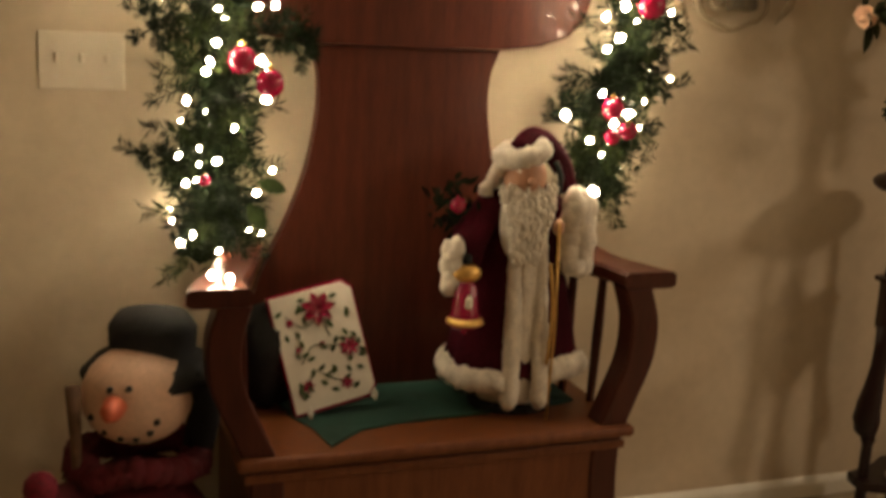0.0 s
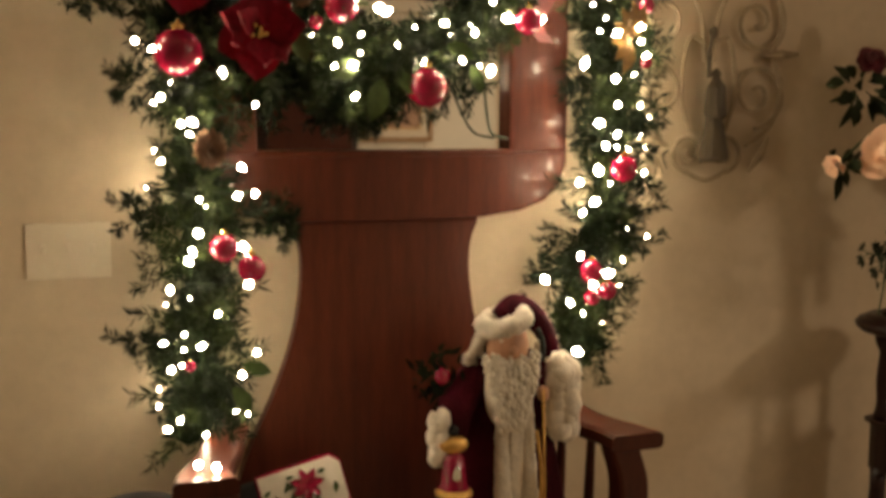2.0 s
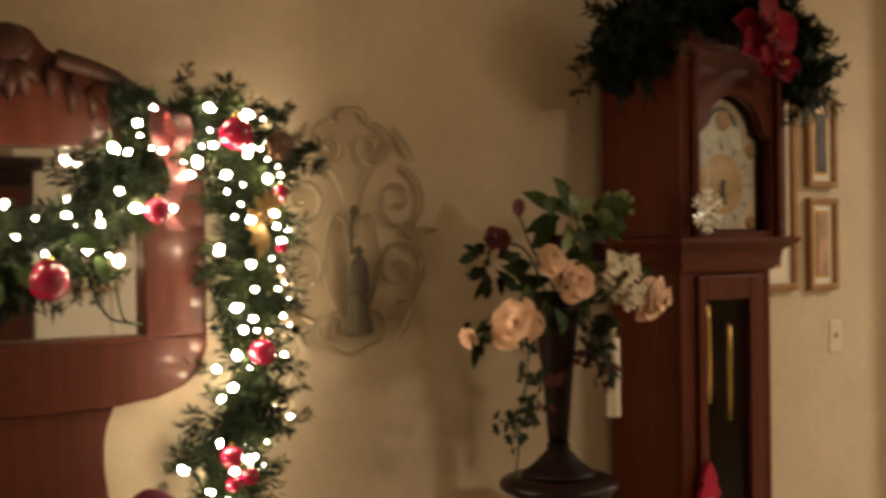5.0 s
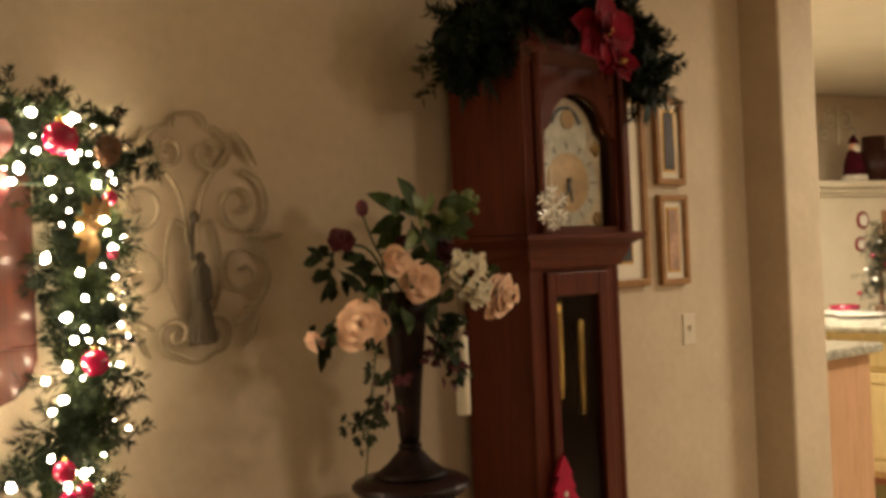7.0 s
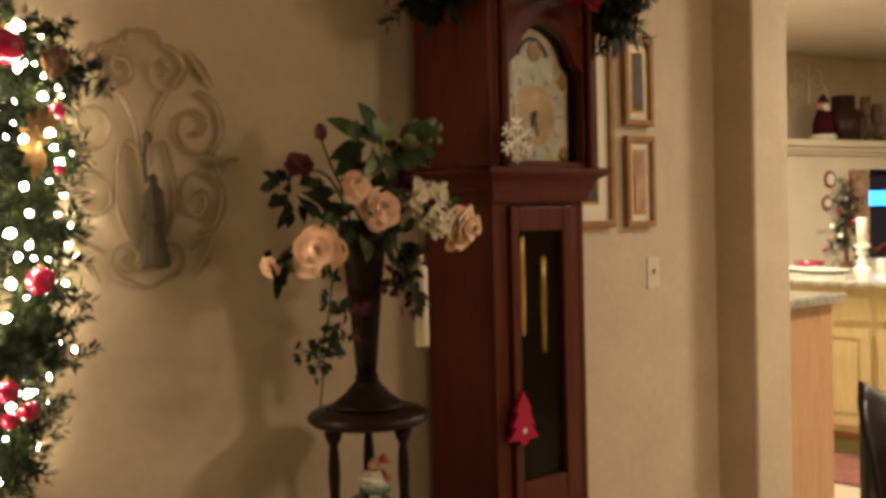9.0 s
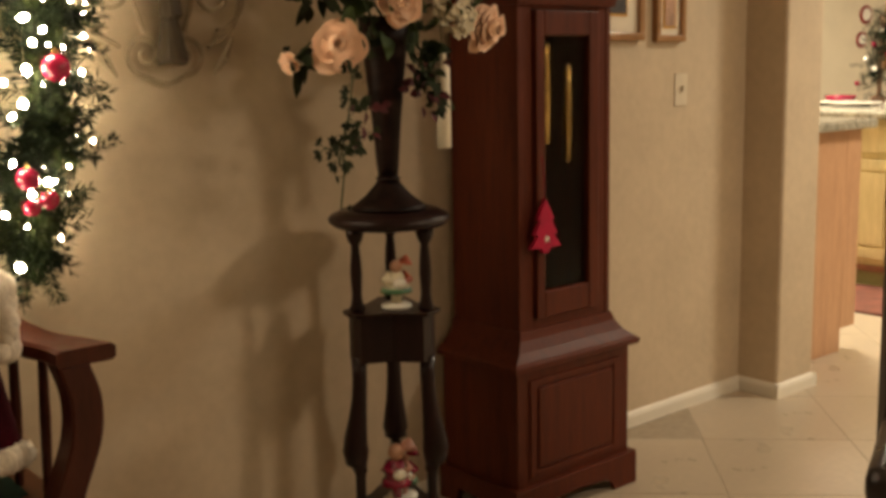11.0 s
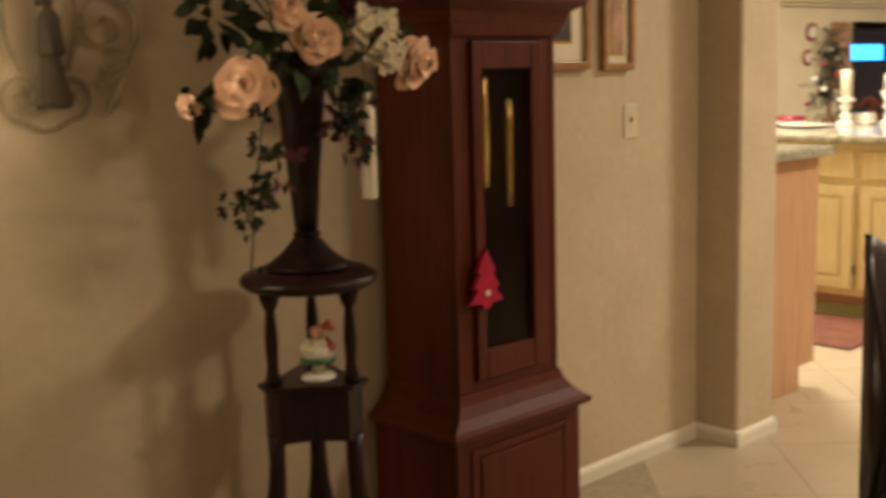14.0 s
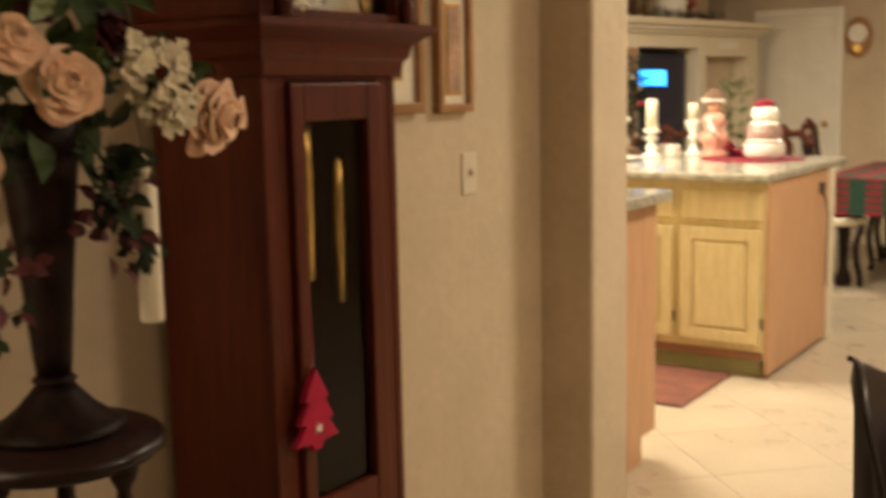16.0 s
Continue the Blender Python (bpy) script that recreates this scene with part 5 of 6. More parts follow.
seat_cloth()
bm = ball((-0.39, -0.16, 0.54), 0.105, (0.75, 0.5, 1.0), 3, rough=0.25)
tagged(link("dark_cushion", bm, BLACKFELT, smooth=True), "small black cushion in the corner of the seat", "cushion")


# ---- flowers in the vase ----
def rose(x, y, z, r, aim, material, label, seed):
    ob = empty("rose", (x, y, z))
    ob.matrix_basis = Matrix.Translation((x, y, z)) @ Vector(aim).to_track_quat("Z", "Y").to_matrix().to_4x4()
    tagged(ob, label, "artificial flower", "flowers in the vase")
    k = random.Random(seed)
    r *= 0.86
    # outer petals: broad shallow dishes whose rims roll back
    for ring, n, reach, lift in ((0, 6, 1.14, -0.42), (1, 5, 1.0, -0.24), (2, 5, 0.84, -0.06), (3, 4, 0.68, 0.08), (4, 3, 0.50, 0.16)):
        for i in range(n):
            a0 = math.tau * (i + 0.41 * ring) / n + k.uniform(-0.2, 0.2)
            span = math.tau / n * 1.3
            rr = r * reach * k.uniform(0.84, 1.14)
            wave, tilt = k.uniform(0, 6), k.uniform(-0.16, 0.16)
            own = bmesh.new()
            rows = []
            for u in range(8):
                t = u / 7
                row = []
                for v in range(9):
                    w = v / 8 - 0.5
                    q = rr * (0.10 + 0.90 * t * (1 - 0.22 * abs(2 * w) ** 3 + 0.05 * math.exp(-(w * 9) ** 2)))
                    h = r * (lift + (0.50 + tilt) * t ** 1.3 - 0.34 * max(0, t - 0.62) ** 1.5 * 2.2 + 0.10 * (2 * w) ** 2 * t + 0.055 * math.sin(8 * w + wave) * t)
                    a = a0 + w * span * (0.55 + 0.45 * math.sin(min(1, t * 1.2) * math.pi / 2))
                    row.append(own.verts.new((q * math.cos(a), q * math.sin(a), h)))
                rows.append(row)
            for p, q2 in zip(rows, rows[1:]):
                for v in range(8):
                    own.faces.new((p[v], p[v + 1], q2[v + 1], q2[v]))
            part("petal", own, material, ob, smooth=True)
    # furled heart
    for ring, n, shell, end in ((0, 2, 0.16, 8), (1, 3, 0.27, 20), (2, 3, 0.38, 34)):
        for i in range(n):
            a0 = math.tau * (i + 0.37 * ring) / n + k.uniform(-0.2, 0.2)
            rr, tip = r * shell, radians(end + k.uniform(-10, 10))
            own = bmesh.new()
            rows = []
            for u in range(6):
                row = []
                for v in range(7):
                    w = v / 6 - 0.5
                    th = math.pi * 0.8 - (math.pi * 0.8 - tip) * u / 5 * (1 - 0.25 * (2 * w) ** 4)
                    a = a0 + w * math.tau / n * 1.5
                    row.append(own.verts.new((rr * math.sin(th) * math.cos(a), rr * math.sin(th) * math.sin(a), r * 0.38 + 1.0 * rr * math.cos(th))))
                rows.append(row)
            for p, q2 in zip(rows, rows[1:]):
                for v in range(6):
                    own.faces.new((p[v], p[v + 1], q2[v + 1], q2[v]))
            part("petal", own, material, ob, smooth=True)
    part("heart", ball((0, 0, r * 0.36), r * 0.17, (1, 1, 1.3), 2, rough=0.3), material, ob, smooth=True)
    part("calyx", lathe([(0.004, -r * 1.15), (r * 0.12, -r * 0.9), (r * 0.30, -r * 0.6), (r * 0.16, -r * 0.3)], 12), STEM, ob)
    return ob


TOP = Vector((1.150, -0.28, 1.36))
PL = "peach silk rose in full bloom in the vase"
BLOOMS = ((0.978, -0.33, 1.302, 0.065, (-0.62, -0.9, 0.10), PEACH, PL, 1), (1.146, -0.35, 1.392, 0.055, (-0.25, -1, 0.2), PEACH, PL, 2), (1.095, -0.33, 1.445, 0.042, (-0.3, -1, 0.5), PEACH, "smaller peach silk rose in the vase", 3), (1.425, -0.335, 1.345, 0.066, (0.25, -1, -0.25), PEACH, "peach silk rose turned sideways in the vase", 4), (0.902, -0.25, 1.262, 0.028, (-0.8, -0.2, -0.5), PEACH, "peach silk rosebud low in the vase", 5), (0.974, -0.27, 1.500, 0.034, (-0.4, -0.7, 0.5), PLUM, "dark plum silk flower in the vase", 6), (1.250, -0.33, 1.466, 0.036, (0.2, -1, 0.4), PLUM, "dark plum silk flower in the vase", 7), (1.140, -0.31, 1.487, 0.026, (0, -0.8, 0.7), PLUM, "dark plum silk flower in the vase", 8), (1.375, -0.25, 1.45, 0.028, (0.6, -0.8, 0.3), PLUM, "dark plum silk flower in the vase", 9))
for args in BLOOMS:
    rose(*args)


def hydrangea(x, y, z, r, n, material, label):
    ob = empty("blossom_cluster", (x, y, z))
    tagged(ob, label, "artificial flower", "flowers in the vase")
    k = random.Random(int(x * 100))
    for i in range(n):
        d = Vector((k.gauss(0, 1), k.gauss(0, 1) - 0.6, k.gauss(0, 1.2))).normalized() * r * k.uniform(0.75, 1.05)
        d.z *= 1.45
        bm = bmesh.new()
        for j in range(4):
            a = math.tau * j / 4 + k.random()
            leaf_blade(bm, d, d + Vector((0.017 * math.cos(a), -0.004, 0.017 * math.sin(a))), 0.008)
        part("floret", bm, material, ob)


hydrangea(1.325, -0.33, 1.39, 0.05, 44, PETALW, "cream hydrangea cluster in the vase")
hydrangea(1.265, -0.34, 1.425, 0.028, 16, PETALW, "small cream blossom spray in the vase")

bouquet = empty("bouquet_foliage", tuple(TOP))
tagged(bouquet, "mixed green silk leaves and stems filling the vase", "foliage", "flowers in the vase")
k = random.Random(11)
for args in BLOOMS:
    e = Vector(args[:3]) - TOP - Vector(args[4]).normalized() * args[3] * 0.5
    part("stem", tube(smooth_line([(k.uniform(-0.02, 0.02), k.uniform(-0.02, 0.02), -0.05), tuple(e * 0.5 + Vector((0, 0, 0.04))), tuple(e)], 5), 0.0035, 5), STEM, bouquet)


def spray(n, centre, radius, size, material, name, label=""):
    for i in range(n):
        d = Vector((k.gauss(0, 1), k.gauss(-0.3, 0.8), k.gauss(0, 1))).normalized()
        p = Vector(centre) + Vector((d.x * radius[0], d.y * radius[1], d.z * radius[2])) * k.uniform(0.2, 1) - TOP
        q = p + Vector((d.x, d.y - 0.3, d.z + k.uniform(-0.5, 0.4))).normalized() * size * k.uniform(0.7, 1.3)
        bm = bmesh.new()
        leaf_blade(bm, p, q, size * k.uniform(0.24, 0.36), droop=size * 0.15)
        part(name, bm, material, bouquet, label, True)


spray(20, (1.16, -0.28, 1.40), (0.12, 0.08, 0.07), 0.075, LEAF, "leaf")
spray(20, (1.215, -0.28, 1.545), (0.085, 0.05, 0.055), 0.085, LEAF, "leaf")
spray(8, (1.19, -0.32, 1.52), (0.07, 0.04, 0.05), 0.07, PALELEAF, "pale_leaf", "pale yellow-green leaf")
spray(30, (0.975, -0.25, 1.435), (0.055, 0.05, 0.045), 0.05, IVYM, "dark_leaf", "dark olive leaf")
spray(22, (1.20, -0.33, 1.27), (0.075, 0.05, 0.10), 0.05, IVYM, "dark_leaf", "dark olive leaf")
spray(10, (0.93, -0.23, 1.265), (0.05, 0.04, 0.03), 0.05, IVYM, "dark_leaf", "dark olive leaf")
spray(14, (1.36, -0.29, 1.40), (0.06, 0.05, 0.04), 0.06, LEAF, "leaf")
spray(26, (1.215, -0.35, 1.20), (0.06, 0.03, 0.09), 0.032, PLUM, "plum_leaf", "dark plum leaf")
spray(12, (1.05, -0.33, 1.16), (0.05, 0.03, 0.10), 0.03, PLUM, "plum_leaf", "dark plum leaf")
for i in range(16):
    p = Vector((1.345 + k.uniform(-0.05, 0.07), -0.28 + k.uniform(-0.03, 0.03), 1.595 + k.uniform(-0.04, 0.03))) - TOP
    part("berry", ball(tuple(p), 0.009, (1, 1, 1.2), 1), PALELEAF, bouquet, smooth=True)
    part("twig", tube([tuple(p), (0.12, 0, 0.13)], 0.0015, 4), STEM, bouquet)
part("bud", ball(tuple(Vector((1.033, -0.28, 1.575)) - TOP), 0.019, (0.85, 0.85, 1.15), 2), PLUM, bouquet, "dark plum rosebud", True)
part("stem", tube(smooth_line([(-0.117, 0, 0.20), (-0.08, 0, 0.12), (0, 0, 0)], 5), 0.003, 5), STEM, bouquet)


def trail(points, n, size, label):
    ob = empty("ivy_trail", points[0])
    tagged(ob, label, "foliage", "flowers in the vase")
    o = Vector(points[0])
    line = smooth_line([tuple(Vector(p) - o) for p in points], 8)
    part("vine", tube(line, 0.0022, 5), STEM, ob)
    for i in range(n):
        p = line[k.randrange(len(line))]
        a = k.uniform(0, math.tau)
        s = size * k.uniform(0.6, 1.2)
        e = p + Vector((s * math.cos(a) * 1.2, k.uniform(-0.03, 0.02), s * math.sin(a)))
        part("twig", tube([tuple(p), tuple(p + (e - p) * 0.6)], 0.001, 4), STEM, ob)
        for da in (-0.7, 0, 0.7):
            bm = bmesh.new()
            leaf_blade(bm, p + (e - p) * 0.5, p + (e - p) * 0.5 + Vector((s * 0.65 * math.cos(a + da), -0.006, s * 0.65 * math.sin(a + da))), s * 0.17)
            part("ivy_leaf", bm, IVYM, ob)


trail([(1.09, -0.31, 1.345), (1.02, -0.34, 1.26), (0.995, -0.34, 1.14), (0.965, -0.34, 1.04)], 40, 0.040, "dark ivy trailing down beside the vase")
trail([(1.05, -0.33, 1.10), (0.98, -0.34, 1.07), (0.925, -0.34, 1.075)], 14, 0.036, "short dark ivy sprig beside the vase")
trail([(0.98, -0.34, 1.06), (0.976, -0.34, 1.0), (0.97, -0.335, 0.935)], 3, 0.02, "thin ivy tendril hanging down")
trail([(1.19, -0.33, 1.33), (1.225, -0.36, 1.24), (1.24, -0.36, 1.17), (1.27, -0.35, 1.135)], 32, 0.036, "dark berried vine trailing from the vase")


# ---- small things on stand and clock ----
def hung_candle(x, y, z0, z1):
    ob = empty("hanging_candle", (x, y, z0))
    tagged(ob, "slim white candle ornament hanging from the bouquet", "candle")
    h = z1 - z0
    part("wax", lathe([(0.015, 0), (0.017, 0.004), (0.0165, h * 0.8), (0.012, h * 0.83), (0.011, h * 0.86)], 16), WAX, ob, smooth=True)
    part("flame", lathe([(0.003, h * 0.86), (0.009, h * 0.90), (0.006, h * 0.97), (0.0008, h)], 12), WAX, ob, smooth=True)
    part("thread", tube([(0, 0, h), (-0.01, 0, h + 0.09)], 0.001, 4), STEM, ob)


hung_candle(1.262, -0.36, 1.055, 1.295)


def figurine(x, y, z, h, cols, label):
    """A small painted china figure, one plain mesh."""
    bm = bmesh.new()
    lathe([(0.02, 0), (0.038, 0.0), (0.038, 0.008), (0.02, 0.012)], 18, bm, 0)
    lathe([(0.012, 0.012), (0.016, h * 0.3), (0.034, h * 0.36), (0.030, h * 0.48), (0.018, h * 0.68)], 16, bm, 1)
    lathe([(0.014, h * 0.27), (0.040, h * 0.30), (0.038, h * 0.36), (0.022, h * 0.47)], 18, bm, 4)
    ball((0, -0.004, h * 0.80), h * 0.13, (1, 1, 1), 2, bm, 2)
    lathe([(h * 0.16, h * 0.86), (h * 0.10, h * 0.93), (h * 0.02, h * 1.02)], 14, bm, 3, Matrix.Rotation(0.2, 4, "Y"))
    for s in (-1, 1):
        tube([(s * 0.016, 0, h * 0.66), (s * 0.032, -0.012, h * 0.55), (s * 0.012, -0.03, h * 0.52)], 0.009, 8, bm, 3 if s > 0 else 1)
    ball((0.004, -0.034, h * 0.50), 0.018, (1, 0.7, 0.8), 2, bm, 0)
    ob = link("figurine", bm, cols, smooth=True)
    ob.matrix_basis = pose(x, y, z, 0, 0, -30)
    tagged(ob, label, "figurine")


PALEPINK = mat("pale_pink", (0.62, 0.30, 0.22), 0.4, vary=0.2, scale=30)
GREENP = mat("green_paint", (0.06, 0.16, 0.07), 0.4, vary=0.2, scale=30)
figurine(1.150, -0.30, 0.671, 0.128, [CERAM, PETALW, SKIN, ORANGE, GREENP], "small painted china figure with green skirt on the shelf")
figurine(1.135, -0.30, 0.173, 0.165, [CERAM, RED, SKIN, PALEPINK, RED], "red painted china figure on the lower shelf")
figurine(1.165, -0.285, 0.173, 0.135, [CERAM, PALEPINK, SKIN, RED, GREENP], "pink painted china figure on the lower shelf")


def felt_tree(x, y, z):
    ob = empty("felt_tree_ornament", (x, y, z))
    tagged(ob, "red felt tree ornament hanging on the clock door", "ornament")
    half = [(0.0, -0.075), (0.012, -0.075), (0.014, -0.058), (0.060, -0.060), (0.024, -0.022), (0.046, -0.022), (0.016, 0.018), (0.033, 0.018), (0.0, 0.075)]
    part("tree", prism(half[1:-1] + [(0, 0.075)] + [(-a, b) for a, b in half[1:-1][::-1]], -0.007, 0.007, 0.003), mat("bright_felt", (0.42, 0.005, 0.042), 0.9, vary=0.25, scale=20, bump=0.5, fine=160), ob)
    star = [((0.011 if i % 2 == 0 else 0.005) * math.sin(math.tau * i / 10), -0.035 + (0.011 if i % 2 == 0 else 0.005) * math.cos(math.tau * i / 10)) for i in range(10)]
    part("star", prism(star, -0.010, -0.0075), CERAM, ob)
    part("loop", tube(smooth_line([(0, 0, 0.07), (-0.005, -0.004, 0.13), (-0.012, -0.002, 0.19)], 5), 0.0015, 4), RED, ob)


felt_tree(1.655, -0.314, 0.818)


def snowflake(x, y, z, r):
    ob = empty("snowflake_ornament", (x, y, z))
    tagged(ob, "white openwork snowflake ornament hanging on the clock hood", "ornament")
    for i in range(6):
        m = Matrix.Rotation(math.tau * i / 6, 4, "Y")
        bm = tube([(0, 0, 0), (0, 0, r)], 0.0042, 6, m=m)
        for h, s in ((0.4, 0.26), (0.68, 0.30)):
            for q in (-1, 1):
                tube([(0, 0, r * h), (q * r * s, 0, r * (h + s * 0.7))], 0.0036, 5, bm, m=m)
        part("arm", bm, CERAM, ob)
    part("centre", ball((0, 0, 0), 0.008, (1, 0.6, 1), 1), CERAM, ob)
    part("thread", tube([(0, 0, r), (0.02, 0.02, r + 0.07), (0.06, 0.05, r + 0.12)], 0.0008, 4), CERAM, ob)


snowflake(1.605, -0.365, 1.568, 0.062)

topper = empty("clock_garland", (1.765, -0.2, 2.02))
tagged(topper, "dark green fir bough laid over the clock top", "garland")
CG = [[(-0.40, -0.06, 0.0), (-0.25, -0.10, 0.07), (0.0, -0.12, 0.11), (0.20, -0.12, 0.08), (0.30, -0.12, -0.02)], [(-0.30, -0.03, 0.02), (-0.33, 0.0, -0.09)], [(0.20, -0.14, 0.06), (0.26, -0.15, -0.06), (0.25, -0.16, -0.10)]]
for line in CG:
    part("stem", tube(smooth_line(line, 6), 0.005, 5), STEM, topper)
# the bough gets an added dark core too, for a dense shaded inside
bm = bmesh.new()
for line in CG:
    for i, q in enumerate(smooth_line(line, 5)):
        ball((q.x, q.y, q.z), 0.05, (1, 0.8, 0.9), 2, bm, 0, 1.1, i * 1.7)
part("dark_core", bm, DARKNEEDLE, topper, "lumpy dark filler core standing in for the shaded inside")
fir("needles", topper, CG, DARKNEEDLE, 300, 0.05, 0.095, 0.036, 50, broad=0.075)
k = random.Random(31)
for i in range(70):
    line = smooth_line(CG[k.choice((0, 0, 0, 1, 2, 2))], 6)
    p = k.choice(line)
    d = Vector((k.gauss(0.15 if p.x > 0 else -0.2, 0.6), -0.25 + k.gauss(0, 0.3), k.gauss(-0.1, 0.6))).normalized()
    bm = bmesh.new()
    leaf_blade(bm, p + d * 0.03, p + d * k.uniform(0.10, 0.16), 0.013, droop=0.02)
    part("frond", bm, DARKLEAF, topper, smooth=True)
poinsettia(1.755, 2.035, 0.115, y=-0.42, seed=6, label="deep red velvet bloom on the clock top")
poinsettia(1.82, 1.965, 0.06, y=-0.41, seed=8, label="smaller deep red bloom on the clock top")


# ---- writing on the wall ----
def script_word(text, x, z, size, step):
    """Letters applied to the wall one beside the other."""
    top = empty("wall_lettering", (x, -0.0015, z))
    tagged(top, "brown script lettering on the tan wall", "lettering")
    for i, c in enumerate(text):
        curve = bpy.data.curves.new("letter", "FONT")
        curve.body, curve.size, curve.extrude, curve.shear = c, size, 0.001, 0.25
        ob = new("letter", curve)
        me = bpy.data.meshes.new_from_object(ob.evaluated_get(bpy.context.evaluated_depsgraph_get()))
        bpy.data.objects.remove(ob)
        me.materials.append(LETTERING)
        ob = new("letter", me)
        ob.parent = top
        ob.matrix_basis = pose(i * step, 0, 0, 90, 0, 0)


script_word("sts.", -0.892, 1.634, 0.078, 0.052)
script_word("s", -0.915, 1.525, 0.078, 0.05)


# ---- kitchen things ----
def turned(name, place, profile, material, label, category, seg=24):
    ob = link(name, lathe(profile, seg, m=Matrix.Translation(place)), material, smooth=True)
    return tagged(ob, label, category)


def snowman_jar(x, y, z):
    """Cookie jar of stacked rounds with stripes and a soft red cap."""
    ob = empty("cookie_jar", (0, 0, 0))
    tier = lathe([(0.03, 0.0), (0.125, 0.0), (0.14, 0.03), (0.135, 0.09), (0.115, 0.115)], 32)
    part("tier", tier, CERAM, ob, smooth=True)
    tier = lathe([(0.112, 0.115), (0.118, 0.15), (0.108, 0.195), (0.09, 0.215)], 32)
    part("tier", tier, CERAM, ob, smooth=True)
    tier = lathe([(0.085, 0.215), (0.095, 0.25), (0.085, 0.29), (0.03, 0.31)], 32)
    part("tier", tier, CERAM, ob, smooth=True)
    for r, h in ((0.131, 0.098), (0.1195, 0.128), (0.1205, 0.150), (0.118, 0.172), (0.112, 0.192)):
        part("stripe", lathe([(r - 0.01, h - 0.005), (r + 0.0015, h - 0.004), (r + 0.0015, h + 0.004), (r - 0.01, h + 0.005)], 32), STRIPE, ob, "red painted stripe")
    part("cap", ball((0, 0, 0.312), 0.075, (1, 1, 0.45), 2, rough=0.35), REDCLOTH, ob, "red cloth cap", smooth=True)
    ob.matrix_basis = pose(x, y, z) @ Matrix.Diagonal((0.78, 0.78, 0.92, 1))
    tagged(ob, "white tiered cookie jar with red stripes on the island", "jar")


Z = 0.968
turned("red_placemat", (6.08, 0.38, Z), [(0.02, 0), (0.27, 0), (0.27, 0.004), (0.02, 0.005)], REDCLOTH, "round red placemat on the granite worktop", "placemat", 40)
snowman_jar(6.10, 0.33, Z + 0.005)


def holder(x, y, z, h, candle, rings, label):
    ob = empty("candle_holder", (x, y, z))
    tagged(ob, label, "candle holder")
    prof = [(0.055, 0), (0.058, 0.012), (0.03, 0.03)]
    for i in range(rings):
        u = 0.03 + (h - 0.05) * (i + 0.5) / rings
        prof += [(0.022, u - 0.018), (0.040, u), (0.022, u + 0.018)]
    prof += [(0.05, h - 0.012), (0.052, h), (0.02, h)]
    part("base", lathe(prof, 20), CERAM, ob, smooth=True)
    part("candle", lathe([(0.031, h), (0.032, h + candle - 0.01), (0.028, h + candle), (0.004, h + candle - 0.004)], 18), WAX, ob, smooth=True)


holder(6.05, 0.96, Z, 0.16, 0.17, 2, "white pillar candle on a pale holder on the island")
holder(6.28, 0.80, Z, 0.20, 0.10, 1, "short candle on a raised holder on the island")


def nutcracker(x, y, z):
    bm = lathe([(0.07, 0), (0.075, 0.03), (0.045, 0.05), (0.075, 0.085), (0.078, 0.13), (0.05, 0.155), (0.06, 0.18), (0.062, 0.22), (0.04, 0.25)], 20)
    ball((0, 0, 0.285), 0.042, (1, 1, 1.1), 2, bm, 1)
    lathe([(0.060, 0.315), (0.062, 0.33), (0.045, 0.36), (0.01, 0.385)], 16, bm, 2)
    for i in range(12):
        a = math.tau * i / 12
        ball((0.055 * math.cos(a), 0.055 * math.sin(a), 0.318), 0.016, (1, 1, 0.8), 1, bm, 3, 0.4, i)
    for s in (-1, 1):
        tube([(s * 0.055, 0, 0.23), (s * 0.085, -0.01, 0.17), (s * 0.06, -0.04, 0.12)], 0.018, 8, bm, 3)
    ob = link("carved_figure", bm, [PALEPINK, SKIN, CONE, CERAM], smooth=True)
    ob.matrix_basis = pose(x, y, z)
    tagged(ob, "small painted standing figure on the island", "figurine")


nutcracker(6.12, 0.62, Z)
turned("red_bowl", (6.25, 0.52, Z), [(0.03, 0), (0.05, 0.005), (0.075, 0.05), (0.07, 0.05), (0.03, 0.012)], RED, "small shiny red bowl on the island", "bowl")
turned("white_plate", (5.75, 1.05, Z), [(0.05, 0), (0.11, 0.006), (0.15, 0.02), (0.148, 0.024), (0.05, 0.010)], CERAM, "white dinner plate on the island", "plate", 36)
turned("white_plate", (5.9, 1.30, Z), [(0.05, 0), (0.11, 0.006), (0.15, 0.02), (0.148, 0.024), (0.05, 0.010)], CERAM, "white dinner plate on the island", "plate", 36)
turned("red_dish", (6.1, 1.35, Z), [(0.04, 0), (0.09, 0.02), (0.10, 0.05), (0.095, 0.05), (0.04, 0.01)], RED, "red dish on the island worktop", "dish", 30)
b = link("napkin_box", box(6.12, 6.24, 0.86, 0.98, Z, Z + 0.07, 0.008), CERAM)
tagged(b, "white napkin box on the island worktop", "box")
pl = empty("potted_sprig", (6.33, 0.62, Z))
tagged(pl, "small green leafy sprig in a red pot on the island", "plant")
part("pot", lathe([(0.035, 0), (0.05, 0.08), (0.045, 0.08), (0.03, 0.01)], 20), RED, pl, smooth=True)
k = random.Random(21)
for i in range(60):
    p = Vector((k.gauss(0, 0.045), k.gauss(0, 0.045), k.uniform(0.08, 0.42)))
    bm = bmesh.new()
    leaf_blade(bm, p, p + Vector((k.uniform(-0.06, 0.06), k.uniform(-0.05, 0.02), k.uniform(0.0, 0.07))), 0.014)
    part("leaf", bm, PALELEAF if i % 3 == 0 else LEAF, pl)
small_tree = empty("table_tree", (6.25, 1.17, Z))
tagged(small_tree, "dark decorated tabletop fir tree on the island", "tree")
